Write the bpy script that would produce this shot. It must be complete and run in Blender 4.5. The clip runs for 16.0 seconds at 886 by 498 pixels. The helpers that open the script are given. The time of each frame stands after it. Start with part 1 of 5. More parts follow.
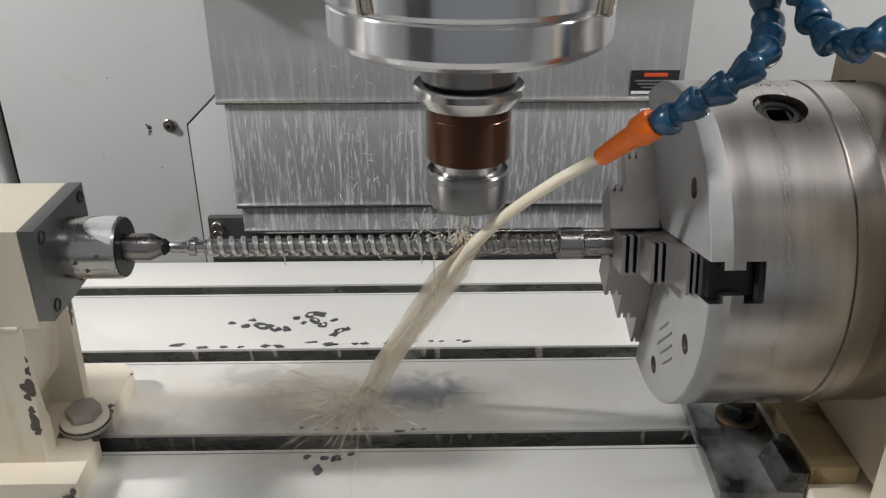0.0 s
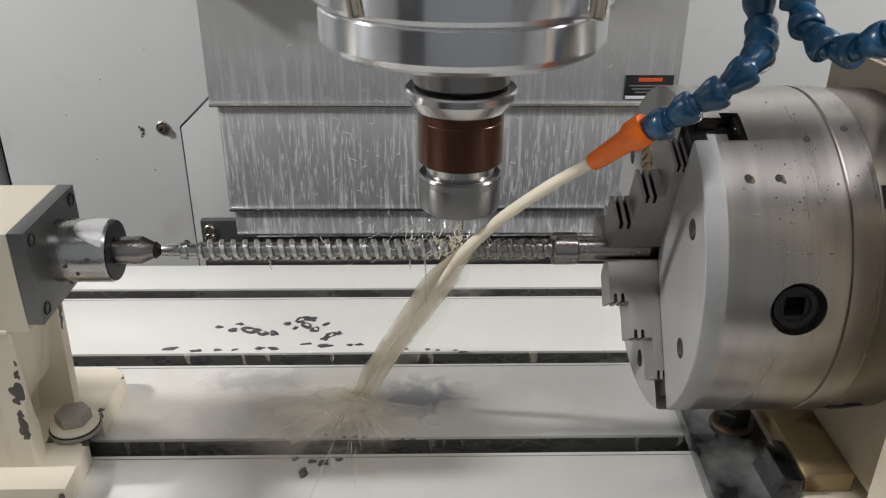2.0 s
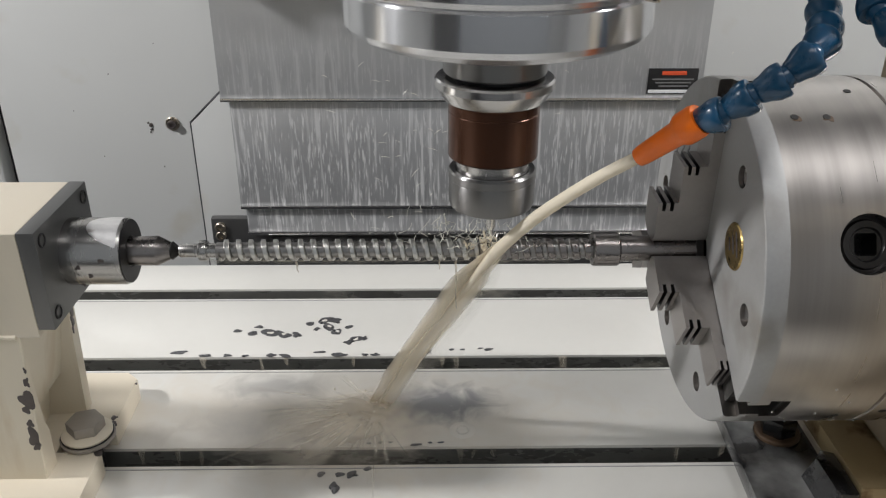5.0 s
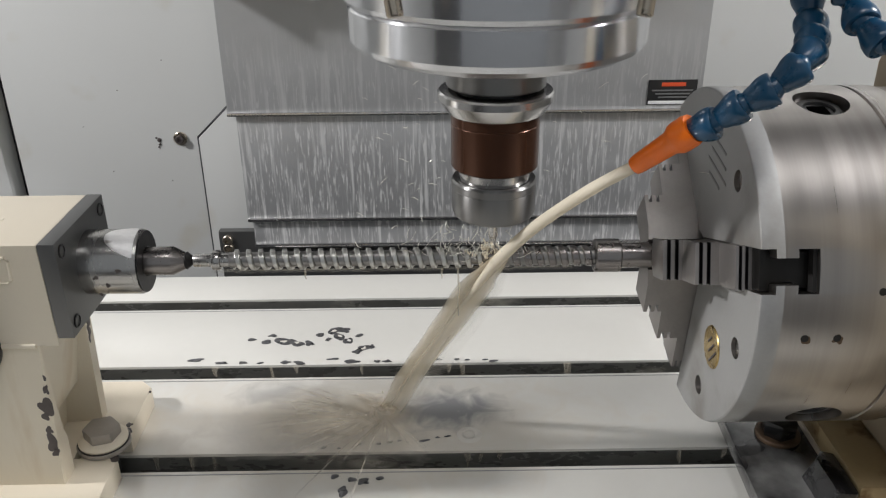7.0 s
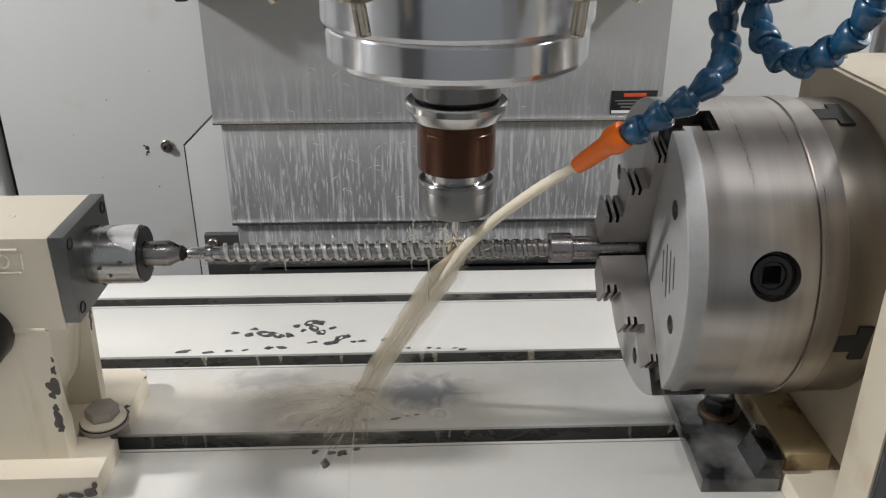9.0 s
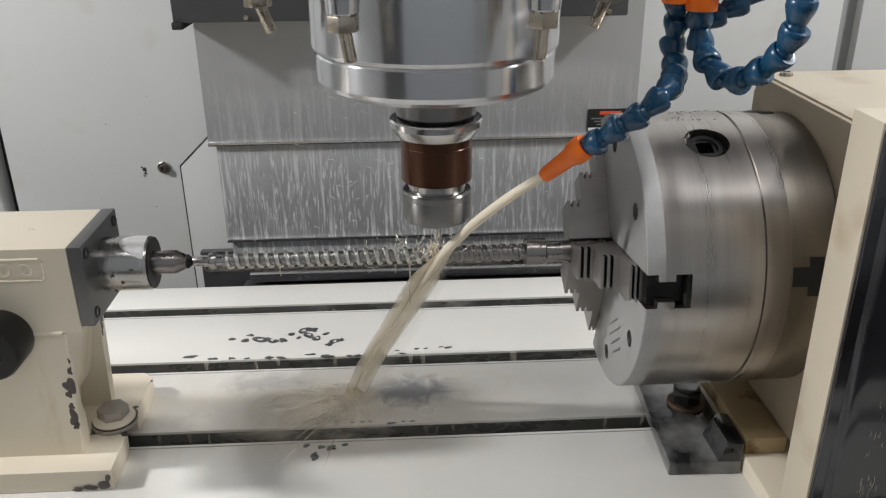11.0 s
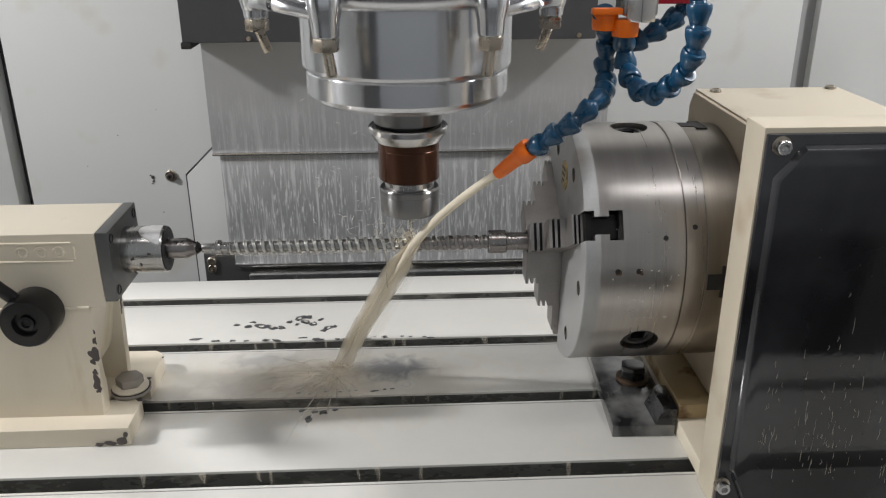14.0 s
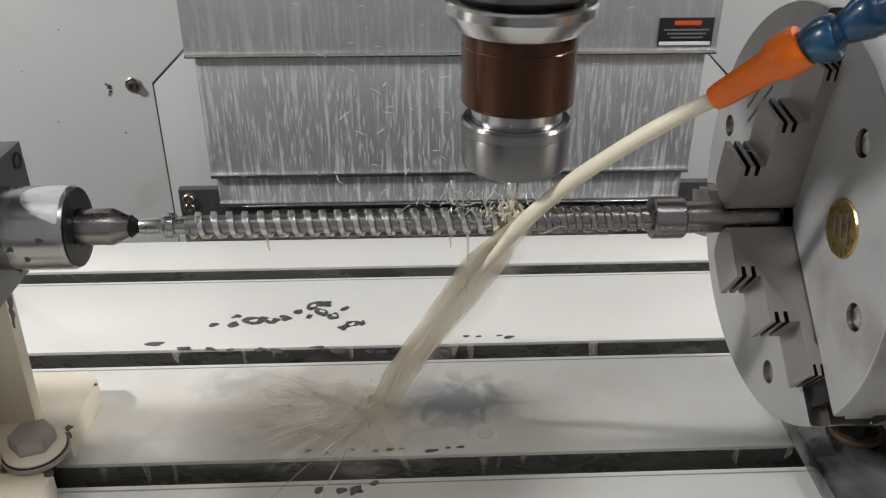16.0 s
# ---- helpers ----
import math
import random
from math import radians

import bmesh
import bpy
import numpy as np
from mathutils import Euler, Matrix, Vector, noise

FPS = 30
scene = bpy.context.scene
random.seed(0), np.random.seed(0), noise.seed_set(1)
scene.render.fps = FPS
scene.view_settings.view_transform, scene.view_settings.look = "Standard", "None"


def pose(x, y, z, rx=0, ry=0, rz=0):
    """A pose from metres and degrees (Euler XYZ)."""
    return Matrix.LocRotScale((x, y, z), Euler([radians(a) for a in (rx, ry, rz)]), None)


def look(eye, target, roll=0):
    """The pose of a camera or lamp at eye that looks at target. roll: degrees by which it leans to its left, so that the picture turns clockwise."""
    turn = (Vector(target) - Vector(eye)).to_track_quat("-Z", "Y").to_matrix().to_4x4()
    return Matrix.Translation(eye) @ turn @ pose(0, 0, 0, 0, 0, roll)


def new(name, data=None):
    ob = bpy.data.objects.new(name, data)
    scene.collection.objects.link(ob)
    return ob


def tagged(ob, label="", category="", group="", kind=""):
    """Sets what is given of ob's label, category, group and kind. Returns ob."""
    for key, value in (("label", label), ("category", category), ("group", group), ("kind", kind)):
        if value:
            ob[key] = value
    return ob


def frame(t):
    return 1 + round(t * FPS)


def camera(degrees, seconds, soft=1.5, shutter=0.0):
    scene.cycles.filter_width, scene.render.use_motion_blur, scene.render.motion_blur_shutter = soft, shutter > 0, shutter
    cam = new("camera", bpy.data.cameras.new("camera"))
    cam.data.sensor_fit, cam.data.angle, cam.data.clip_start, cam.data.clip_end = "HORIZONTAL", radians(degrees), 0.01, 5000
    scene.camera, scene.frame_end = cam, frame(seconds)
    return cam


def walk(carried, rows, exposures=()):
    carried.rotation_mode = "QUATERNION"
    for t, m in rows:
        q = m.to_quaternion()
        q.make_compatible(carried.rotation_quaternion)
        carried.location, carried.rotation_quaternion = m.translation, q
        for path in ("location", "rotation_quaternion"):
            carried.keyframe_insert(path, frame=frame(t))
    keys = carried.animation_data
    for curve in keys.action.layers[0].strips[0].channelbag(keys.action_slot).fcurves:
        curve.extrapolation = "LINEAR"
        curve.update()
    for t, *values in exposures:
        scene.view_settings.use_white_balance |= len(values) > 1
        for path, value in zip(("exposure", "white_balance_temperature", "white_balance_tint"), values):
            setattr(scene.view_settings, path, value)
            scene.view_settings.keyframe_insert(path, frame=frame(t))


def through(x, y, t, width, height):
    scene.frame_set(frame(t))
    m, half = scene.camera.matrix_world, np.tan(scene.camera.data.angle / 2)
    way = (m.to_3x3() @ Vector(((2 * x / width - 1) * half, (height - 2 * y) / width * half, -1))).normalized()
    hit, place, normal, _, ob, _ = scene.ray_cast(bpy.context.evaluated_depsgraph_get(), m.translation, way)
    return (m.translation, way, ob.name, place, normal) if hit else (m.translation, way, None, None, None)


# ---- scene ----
cam = camera(56.2, 16.0, soft=1.2)
# seconds, eye (m), yaw, pitch, lean to its left (degrees)
ROWS = [
    (0.0, -0.0226, -0.4562, 0.3796, -1.00, -26.72, -0.06),
    (0.5, -0.0202, -0.4576, 0.3831, -1.21, -26.41, 0.19),
    (1.0, -0.0160, -0.4583, 0.3815, -1.21, -26.35, 0.24),
    (1.5, -0.0184, -0.4578, 0.3808, -1.36, -26.31, 0.28),
    (2.0, -0.0205, -0.4532, 0.3786, -1.38, -26.46, 0.38),
    (2.5, -0.0260, -0.4400, 0.3731, -1.38, -26.59, 0.50),
    (3.0, -0.0287, -0.4316, 0.3709, -1.41, -26.76, 0.56),
    (3.5, -0.0305, -0.4308, 0.3686, -1.25, -26.65, 0.40),
    (4.0, -0.0317, -0.4307, 0.3697, -1.01, -26.67, 0.26),
    (4.5, -0.0337, -0.4259, 0.3676, -0.99, -26.77, 0.26),
    (7.0, -0.0336, -0.4405, 0.3713, -0.57, -25.78, -0.46),
    (7.5, -0.0319, -0.4458, 0.3746, -0.68, -25.79, -0.42),
    (8.0, -0.0300, -0.4523, 0.3763, -0.79, -25.78, -0.37),
    (8.5, -0.0282, -0.4711, 0.3819, -1.30, -25.50, -0.21),
    (9.0, -0.0248, -0.4960, 0.3857, -1.89, -25.10, -0.06),
    (11.5, -0.0179, -0.5687, 0.4020, -2.67, -23.15, -0.57),
    (12.0, -0.0052, -0.6023, 0.4080, -2.76, -22.62, -0.35),
    (12.5, -0.0030, -0.6310, 0.4108, -2.85, -22.40, -0.34),
    (13.0, -0.0017, -0.6379, 0.4167, -2.92, -22.25, -0.17),
    (13.5, 0.0004, -0.6383, 0.4133, -2.86, -22.42, -0.16),
    (14.0, -0.0009, -0.6436, 0.4118, -2.49, -22.32, -0.25),
    (14.5, 0.0088, -0.6129, 0.4024, -0.80, -22.87, -0.85),
    (15.0, -0.0006, -0.5564, 0.3898, 0.05, -24.42, -1.06),
    (15.5, -0.0306, -0.4578, 0.3667, -1.69, -26.37, -0.11),
    (16.0, -0.0473, -0.3444, 0.3271, -2.57, -28.70, 0.21),
]


def eye_pose(x, y, z, yaw, pitch, roll):
    return pose(x, y, z, 90 + pitch, 0, yaw) @ pose(0, 0, 0, 0, 0, roll)


walk(cam, [(t, eye_pose(*r)) for t, *r in ROWS])

# ---- light: machine work lamps under the roof, hall light through the door ----
world = bpy.data.worlds.new("hall")
world.use_nodes = True
scene.world = world
world.node_tree.nodes["Background"].inputs[0].default_value = (0.9, 0.95, 1.0, 1)
world.node_tree.nodes["Background"].inputs[1].default_value = 0.38
scene.view_settings.exposure = 0.0


def area_lamp(name, eye, target, sx, sy, watts, colour):
    data = bpy.data.lights.new(name, "AREA")
    data.shape, data.size, data.size_y, data.energy, data.color = "RECTANGLE", sx, sy, watts, colour
    ob = new(name, data)
    ob.matrix_world = look(eye, target)
    return ob


area_lamp("work_light_left", (-1.42, -0.08, 0.99), (0.05, 0.06, 0.05), 0.08, 0.14, 21.0, (1.0, 0.99, 1.0))
area_lamp("work_light_right", (1.22, -0.02, 1.16), (0.10, 0.06, 0.05), 0.07, 0.12, 17.0, (1.0, 0.99, 1.0))
area_lamp("work_light_roof", (0.15, -0.50, 1.24), (0.10, 0.05, 0.0), 0.9, 0.10, 3.4, (1.0, 0.99, 1.0))

# ---- materials ----
def links(m):
    return m.node_tree.nodes, m.node_tree.links


def material(name, colour, rough=0.5, metal=0.0, vary=0.12, scale=40.0, bump=0.05, stretch=(1, 1, 1), fine=400.0, rough_vary=0.12,
             coat=0.0, turned="", dirt=None, dirt_scale=12.0, dirt_amount=0.5, dirt_width=0.12):
    """Two scales of grain on a base colour, an optional dirt colour in patches, fine relief."""
    m = bpy.data.materials.new(name)
    m.use_nodes = True
    nodes, link = links(m)
    b = nodes["Principled BSDF"]
    co = nodes.new("ShaderNodeTexCoord")
    mp = nodes.new("ShaderNodeMapping")
    mp.inputs["Scale"].default_value = stretch
    link.new(co.outputs["Object"], mp.inputs["Vector"])

    def grain(s, detail=4.0):
        n = nodes.new("ShaderNodeTexNoise")
        n.inputs["Scale"].default_value, n.inputs["Detail"].default_value = s, detail
        link.new(mp.outputs["Vector"], n.inputs["Vector"])
        return n.outputs["Fac"]

    big, small = grain(scale), grain(fine, 3.0)
    mix = nodes.new("ShaderNodeMix")
    mix.data_type = "RGBA"
    mix.inputs[6].default_value = (*[c * (1 - vary) for c in colour], 1)
    mix.inputs[7].default_value = (*[min(1, c * (1 + vary)) for c in colour], 1)
    add = nodes.new("ShaderNodeMath")
    add.operation = "MULTIPLY_ADD"
    add.inputs[1].default_value, add.inputs[2].default_value = 0.35, -0.175
    link.new(small, add.inputs[0])
    su = nodes.new("ShaderNodeMath")
    link.new(big, su.inputs[0])
    link.new(add.outputs[0], su.inputs[1])
    link.new(su.outputs[0], mix.inputs[0])
    out = mix.outputs[2]
    if dirt:
        n = grain(dirt_scale, 6.0)
        r = nodes.new("ShaderNodeMapRange")
        r.inputs[1].default_value, r.inputs[2].default_value = dirt_amount, dirt_amount + dirt_width
        link.new(n, r.inputs[0])
        dm = nodes.new("ShaderNodeMix")
        dm.data_type = "RGBA"
        dm.inputs[7].default_value = (*dirt, 1)
        link.new(r.outputs[0], dm.inputs[0])
        link.new(out, dm.inputs[6])
        out = dm.outputs[2]
    link.new(out, b.inputs["Base Color"])
    b.inputs["Metallic"].default_value = metal
    rr = nodes.new("ShaderNodeMapRange")
    rr.inputs[3].default_value, rr.inputs[4].default_value = max(0.02, rough - rough_vary), min(1, rough + rough_vary)
    link.new(su.outputs[0], rr.inputs[0])
    link.new(rr.outputs[0], b.inputs["Roughness"])
    if turned:  # tool marks run round this axis
        tg = nodes.new("ShaderNodeTangent")
        tg.direction_type, tg.axis = "RADIAL", turned
        b.inputs["Anisotropic"].default_value, b.inputs["Anisotropic Rotation"].default_value = 0.9, 0.25
        link.new(tg.outputs[0], b.inputs["Tangent"])
    b.inputs["Coat Weight"].default_value = coat
    b.inputs["Coat Roughness"].default_value = 0.06
    if bump:
        bp = nodes.new("ShaderNodeBump")
        bp.inputs["Strength"].default_value, bp.inputs["Distance"].default_value = bump, 0.002
        link.new(su.outputs[0], bp.inputs["Height"])
        link.new(bp.outputs["Normal"], b.inputs["Normal"])
    return m


CREAM = material("cream_paint", (0.73, 0.655, 0.525), 0.35, 0, 0.05, 14, 0.06, fine=600, dirt=(0.42, 0.30, 0.14), dirt_scale=9, dirt_amount=0.66, dirt_width=0.2)
HOUSING = material("dull_beige_housing_paint", (0.56, 0.495, 0.385), 0.42, 0, 0.07, 22, 0.06, fine=500, dirt=(0.36, 0.27, 0.16), dirt_scale=16, dirt_amount=0.60, dirt_width=0.22)
CREAMRUN = material("cream_paint_with_runs", (0.74, 0.665, 0.53), 0.35, 0, 0.05, 14, 0.06, (1, 1, 0.22), fine=600, dirt=(0.50, 0.36, 0.19), dirt_scale=30, dirt_amount=0.64, dirt_width=0.22)
CHIPPED = material("bare_metal_chip", (0.10, 0.085, 0.08), 0.45, 0.4, 0.3, 90, 0.3)
STEEL = material("turned_steel", (0.375, 0.352, 0.330), 0.29, 1, 0.18, 120, 0.008, (1, 0.03, 0.03), 700, 0.05, dirt=(0.24, 0.185, 0.15), dirt_scale=14, dirt_amount=0.50, dirt_width=0.25)
# brown with oil, and darkened further for the shade on the backplate
OILED_SHADED = material("oily_shaded_turned_steel", (0.23, 0.205, 0.175), 0.36, 1, 0.25, 90, 0.02, (1, 0.05, 0.05), 600, 0.1)
FACE = material("ground_steel_face", (0.37, 0.368, 0.362), 0.45, 0.40, 0.20, 22, 0.03, fine=500, dirt=(0.24, 0.225, 0.20), dirt_scale=18, dirt_amount=0.55, dirt_width=0.2)
PLATE = material("machined_plate", (0.16, 0.16, 0.158), 0.42, 0.9, 0.12, 30, 0.05, (1, 1, 0.2), 500)
CHROME = material("polished_spindle_steel", (0.66, 0.665, 0.68), 0.23, 1, 0.08, 20, 0.004, (1, 1, 0.2), 300, 0.05, turned="Z")
BRIGHT = material("bright_steel", (0.62, 0.61, 0.60), 0.22, 1, 0.1, 60, 0.03, fine=700)
NUTSTEEL = material("ground_nut_steel", (0.24, 0.235, 0.23), 0.34, 1, 0.1, 50, 0.02, (1, 1, 0.15), 600, 0.05, turned="Z")
JAW = material("hardened_jaw_steel", (0.33, 0.31, 0.295), 0.42, 0.85, 0.2, 60, 0.08)
BLACKOX = material("black_oxide_steel", (0.022, 0.021, 0.021), 0.35, 0.5, 0.3, 60, 0.08)
# near-black: shade inside sockets, holes and notches as colour; also the corner foot
DARK = material("dark_recess", (0.012, 0.011, 0.010), 0.7, 0, 0.3, 60, 0.1)
BROWN = material("browned_steel_collar", (0.085, 0.037, 0.021), 0.22, 0.6, 0.2, 25, 0.02, (1, 1, 0.1), 400)
BRASS = material("brass", (0.42, 0.30, 0.12), 0.3, 1, 0.15, 200, 0.2)
NICKEL = material("nickel_fitting", (0.50, 0.44, 0.36), 0.28, 1, 0.15, 60, 0.05)
BLUE = material("blue_plastic", (0.006, 0.058, 0.125), 0.30, 0, 0.15, 60, 0.04, coat=0.15)
ORANGE = material("orange_plastic", (0.92, 0.17, 0.002), 0.35, 0, 0.1, 60, 0.04, coat=0.2)
RED = material("red_handle", (0.42, 0.01, 0.03), 0.35, 0, 0.1, 60, 0.02)
WALL = material("white_machine_paint", (0.62, 0.625, 0.61), 0.4, 0, 0.03, 6, 0.03, fine=500, dirt=(0.50, 0.45, 0.34), dirt_scale=9, dirt_amount=0.60, dirt_width=0.3)
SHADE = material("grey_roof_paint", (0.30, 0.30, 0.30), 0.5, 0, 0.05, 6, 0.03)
CONCRETE = material("hall_concrete", (0.36, 0.355, 0.345), 0.6, 0, 0.2, 3, 0.1, fine=60)
GREY = material("dark_grey_casting", (0.055, 0.056, 0.06), 0.45, 0.2, 0.15, 40, 0.08)
BLACKPAINT = material("glossy_black_paint", (0.010, 0.010, 0.011), 0.07, 0, 0.3, 12, 0.04, fine=300, rough_vary=0.04, coat=0.0, dirt=(0.050, 0.051, 0.055), dirt_scale=7, dirt_amount=0.42, dirt_width=0.3)
WETBLACK = material("wet_black_steel", (0.016, 0.016, 0.017), 0.25, 0.3, 0.3, 40, 0.1, coat=0.6)
FILMBLACK = material("black_steel_under_coolant_film", (0.020, 0.020, 0.021), 0.22, 0.2, 0.3, 40, 0.06, dirt=(0.42, 0.42, 0.41), dirt_scale=19, dirt_amount=0.40, dirt_width=0.36, coat=0.6)
MASTER = material("oiled_master_jaw_steel", (0.020, 0.019, 0.018), 0.36, 0.7, 0.3, 60, 0.06)
# dirty cream, also darkened to carry the shade behind the chuck
GRUBBY_SHADED = material("grubby_shaded_cream_paint", (0.40, 0.335, 0.245), 0.45, 0, 0.08, 20, 0.06, dirt=(0.26, 0.19, 0.11), dirt_scale=18, dirt_amount=0.58, dirt_width=0.25)
RUSTY = material("stained_cream_paint", (0.44, 0.34, 0.19), 0.45, 0, 0.15, 30, 0.1, dirt=(0.16, 0.09, 0.03), dirt_scale=40, dirt_amount=0.54, dirt_width=0.12)
BARE = material("wet_bare_iron", (0.15, 0.15, 0.155), 0.3, 0.6, 0.35, 300, 0.3)
SLOT = material("wet_slot_iron", (0.15, 0.15, 0.14), 0.28, 0.3, 0.5, 60, 0.2, (0.4, 1, 1), dirt=(0.50, 0.48, 0.42), dirt_scale=34, dirt_amount=0.60, dirt_width=0.10)
def milky(name, colour, dense=1.0, through=0.5):
    """Milky fluid: half of the light is thrown back, half goes through; dense is how much of the view it covers."""
    m = bpy.data.materials.new(name)
    m.use_nodes = True
    nodes, link = links(m)
    nodes.remove(nodes["Principled BSDF"])
    d, t, g, c = nodes.new("ShaderNodeBsdfDiffuse"), nodes.new("ShaderNodeBsdfTranslucent"), nodes.new("ShaderNodeBsdfGlossy"), nodes.new("ShaderNodeBsdfTransparent")
    for n in (d, t):
        n.inputs["Color"].default_value = (*colour, 1)
    g.inputs["Roughness"].default_value = 0.25
    a, b, e = nodes.new("ShaderNodeMixShader"), nodes.new("ShaderNodeMixShader"), nodes.new("ShaderNodeMixShader")
    a.inputs[0].default_value, b.inputs[0].default_value, e.inputs[0].default_value = through, dense, 0.025
    link.new(d.outputs[0], a.inputs[1])
    link.new(t.outputs[0], a.inputs[2])
    link.new(a.outputs[0], e.inputs[1])
    link.new(g.outputs[0], e.inputs[2])
    link.new(c.outputs[0], b.inputs[1])
    link.new(e.outputs[0], b.inputs[2])
    link.new(b.outputs[0], nodes["Material Output"].inputs["Surface"])
    return m, b


def thin_coolant(name, colour, most, scale, stretch, lo, hi, detail=3, through=0.35):
    """Coolant drawn out thin: how dense it is follows the sheet's own thickness, broken up by streaks."""
    m, b = milky(name, colour, 1.0, through)
    nodes, link = links(m)
    at = nodes.new("ShaderNodeAttribute")
    at.attribute_name = "thickness"
    n = nodes.new("ShaderNodeTexNoise")
    n.inputs["Scale"].default_value, n.inputs["Detail"].default_value = scale, detail
    fl = nodes.new("ShaderNodeAttribute")
    fl.attribute_name = "flow"
    mp = nodes.new("ShaderNodeMapping")
    mp.inputs["Scale"].default_value = stretch
    link.new(fl.outputs["Vector"], mp.inputs["Vector"])
    link.new(mp.outputs["Vector"], n.inputs["Vector"])
    r = nodes.new("ShaderNodeMapRange")
    r.inputs[1].default_value, r.inputs[2].default_value, r.inputs[3].default_value, r.inputs[4].default_value = lo, hi, 0.25 * most, most
    link.new(n.outputs["Fac"], r.inputs[0])
    mu = nodes.new("ShaderNodeMath")
    mu.operation = "MULTIPLY"
    link.new(r.outputs[0], mu.inputs[0])
    link.new(at.outputs["Fac"], mu.inputs[1])
    link.new(mu.outputs[0], b.inputs[0])
    return m


SHEETFLOW = thin_coolant("falling_coolant_sheet", (0.86, 0.77, 0.61), 1.0, 1.0, (1.6, 0.25, 1), 0.05, 0.42, 2)
STREAKFLOW = thin_coolant("flung_coolant_streak", (0.93, 0.86, 0.73), 0.36, 1.0, (1.0, 0.4, 1), 0.1, 0.5, 1)
VEILFLOW = thin_coolant("falling_coolant_veil", (0.95, 0.89, 0.77), 0.40, 1.0, (2.0, 0.35, 1), 0.30, 0.70, 1)
MIST = thin_coolant("coolant_mist", (0.93, 0.83, 0.68), 0.85, 1.0, (2, 2, 1), 0.22, 0.70, 3, 0.12)
VEIL = milky("milky_coolant_strand", (0.95, 0.88, 0.75), 0.6)[0]
COOLANT = milky("milky_coolant", (0.88, 0.81, 0.67), 1.0, 0.3)[0]
SHEET = milky("thin_milky_coolant", (0.95, 0.88, 0.75), 0.4)[0]
SPRAY = milky("coolant_spray", (0.95, 0.87, 0.73), 0.28)[0]
CHIPS = material("wet_bright_chips", (0.80, 0.78, 0.70), 0.3, 0.3, 0.1, 200, 0.1)
STICKER = material("black_sticker", (0.012, 0.012, 0.013), 0.4, 0, 0.1, 60, 0.01)
STICKER_RED = material("red_sticker_print", (0.62, 0.08, 0.025), 0.4, 0, 0.2, 60, 0.01)
STICKER_GREY = material("grey_sticker_print", (0.16, 0.16, 0.16), 0.4, 0, 0.3, 600, 0.01)
STICKER_WHITE = material("white_sticker_print", (0.72, 0.72, 0.72), 0.4, 0, 0.1, 60, 0.01)
SCREWMAT = material("freshly_cut_screw_steel", (0.62, 0.61, 0.58), 0.34, 1, 0.15, 200, 0.05)
BRIGHTPATCH = material("pale_patch_steel", (0.72, 0.71, 0.70), 0.42, 0.7, 0.25, 260, 0.06, (0.4, 1, 1), 700, dirt=(0.45, 0.42, 0.40), dirt_scale=160, dirt_amount=0.60, dirt_width=0.1)
QUILL = material("turned_quill_steel", (0.40, 0.39, 0.375), 0.26, 1, 0.15, 60, 0.03, (1, 0.2, 0.2), 500)
COATED = material("coolant_crusted_steel", (0.31, 0.28, 0.245), 0.42, 0.15, 0.15, 90, 0.08, dirt=(0.20, 0.17, 0.14), dirt_scale=60, dirt_amount=0.58, dirt_width=0.2)
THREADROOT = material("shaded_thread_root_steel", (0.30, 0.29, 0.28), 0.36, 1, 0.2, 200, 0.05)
RUST = material("brown_rust", (0.10, 0.062, 0.036), 0.6, 0.2, 0.4, 200, 0.2)
COLLARMAT = material("turned_blank_steel", (0.26, 0.24, 0.23), 0.28, 1, 0.15, 60, 0.05)


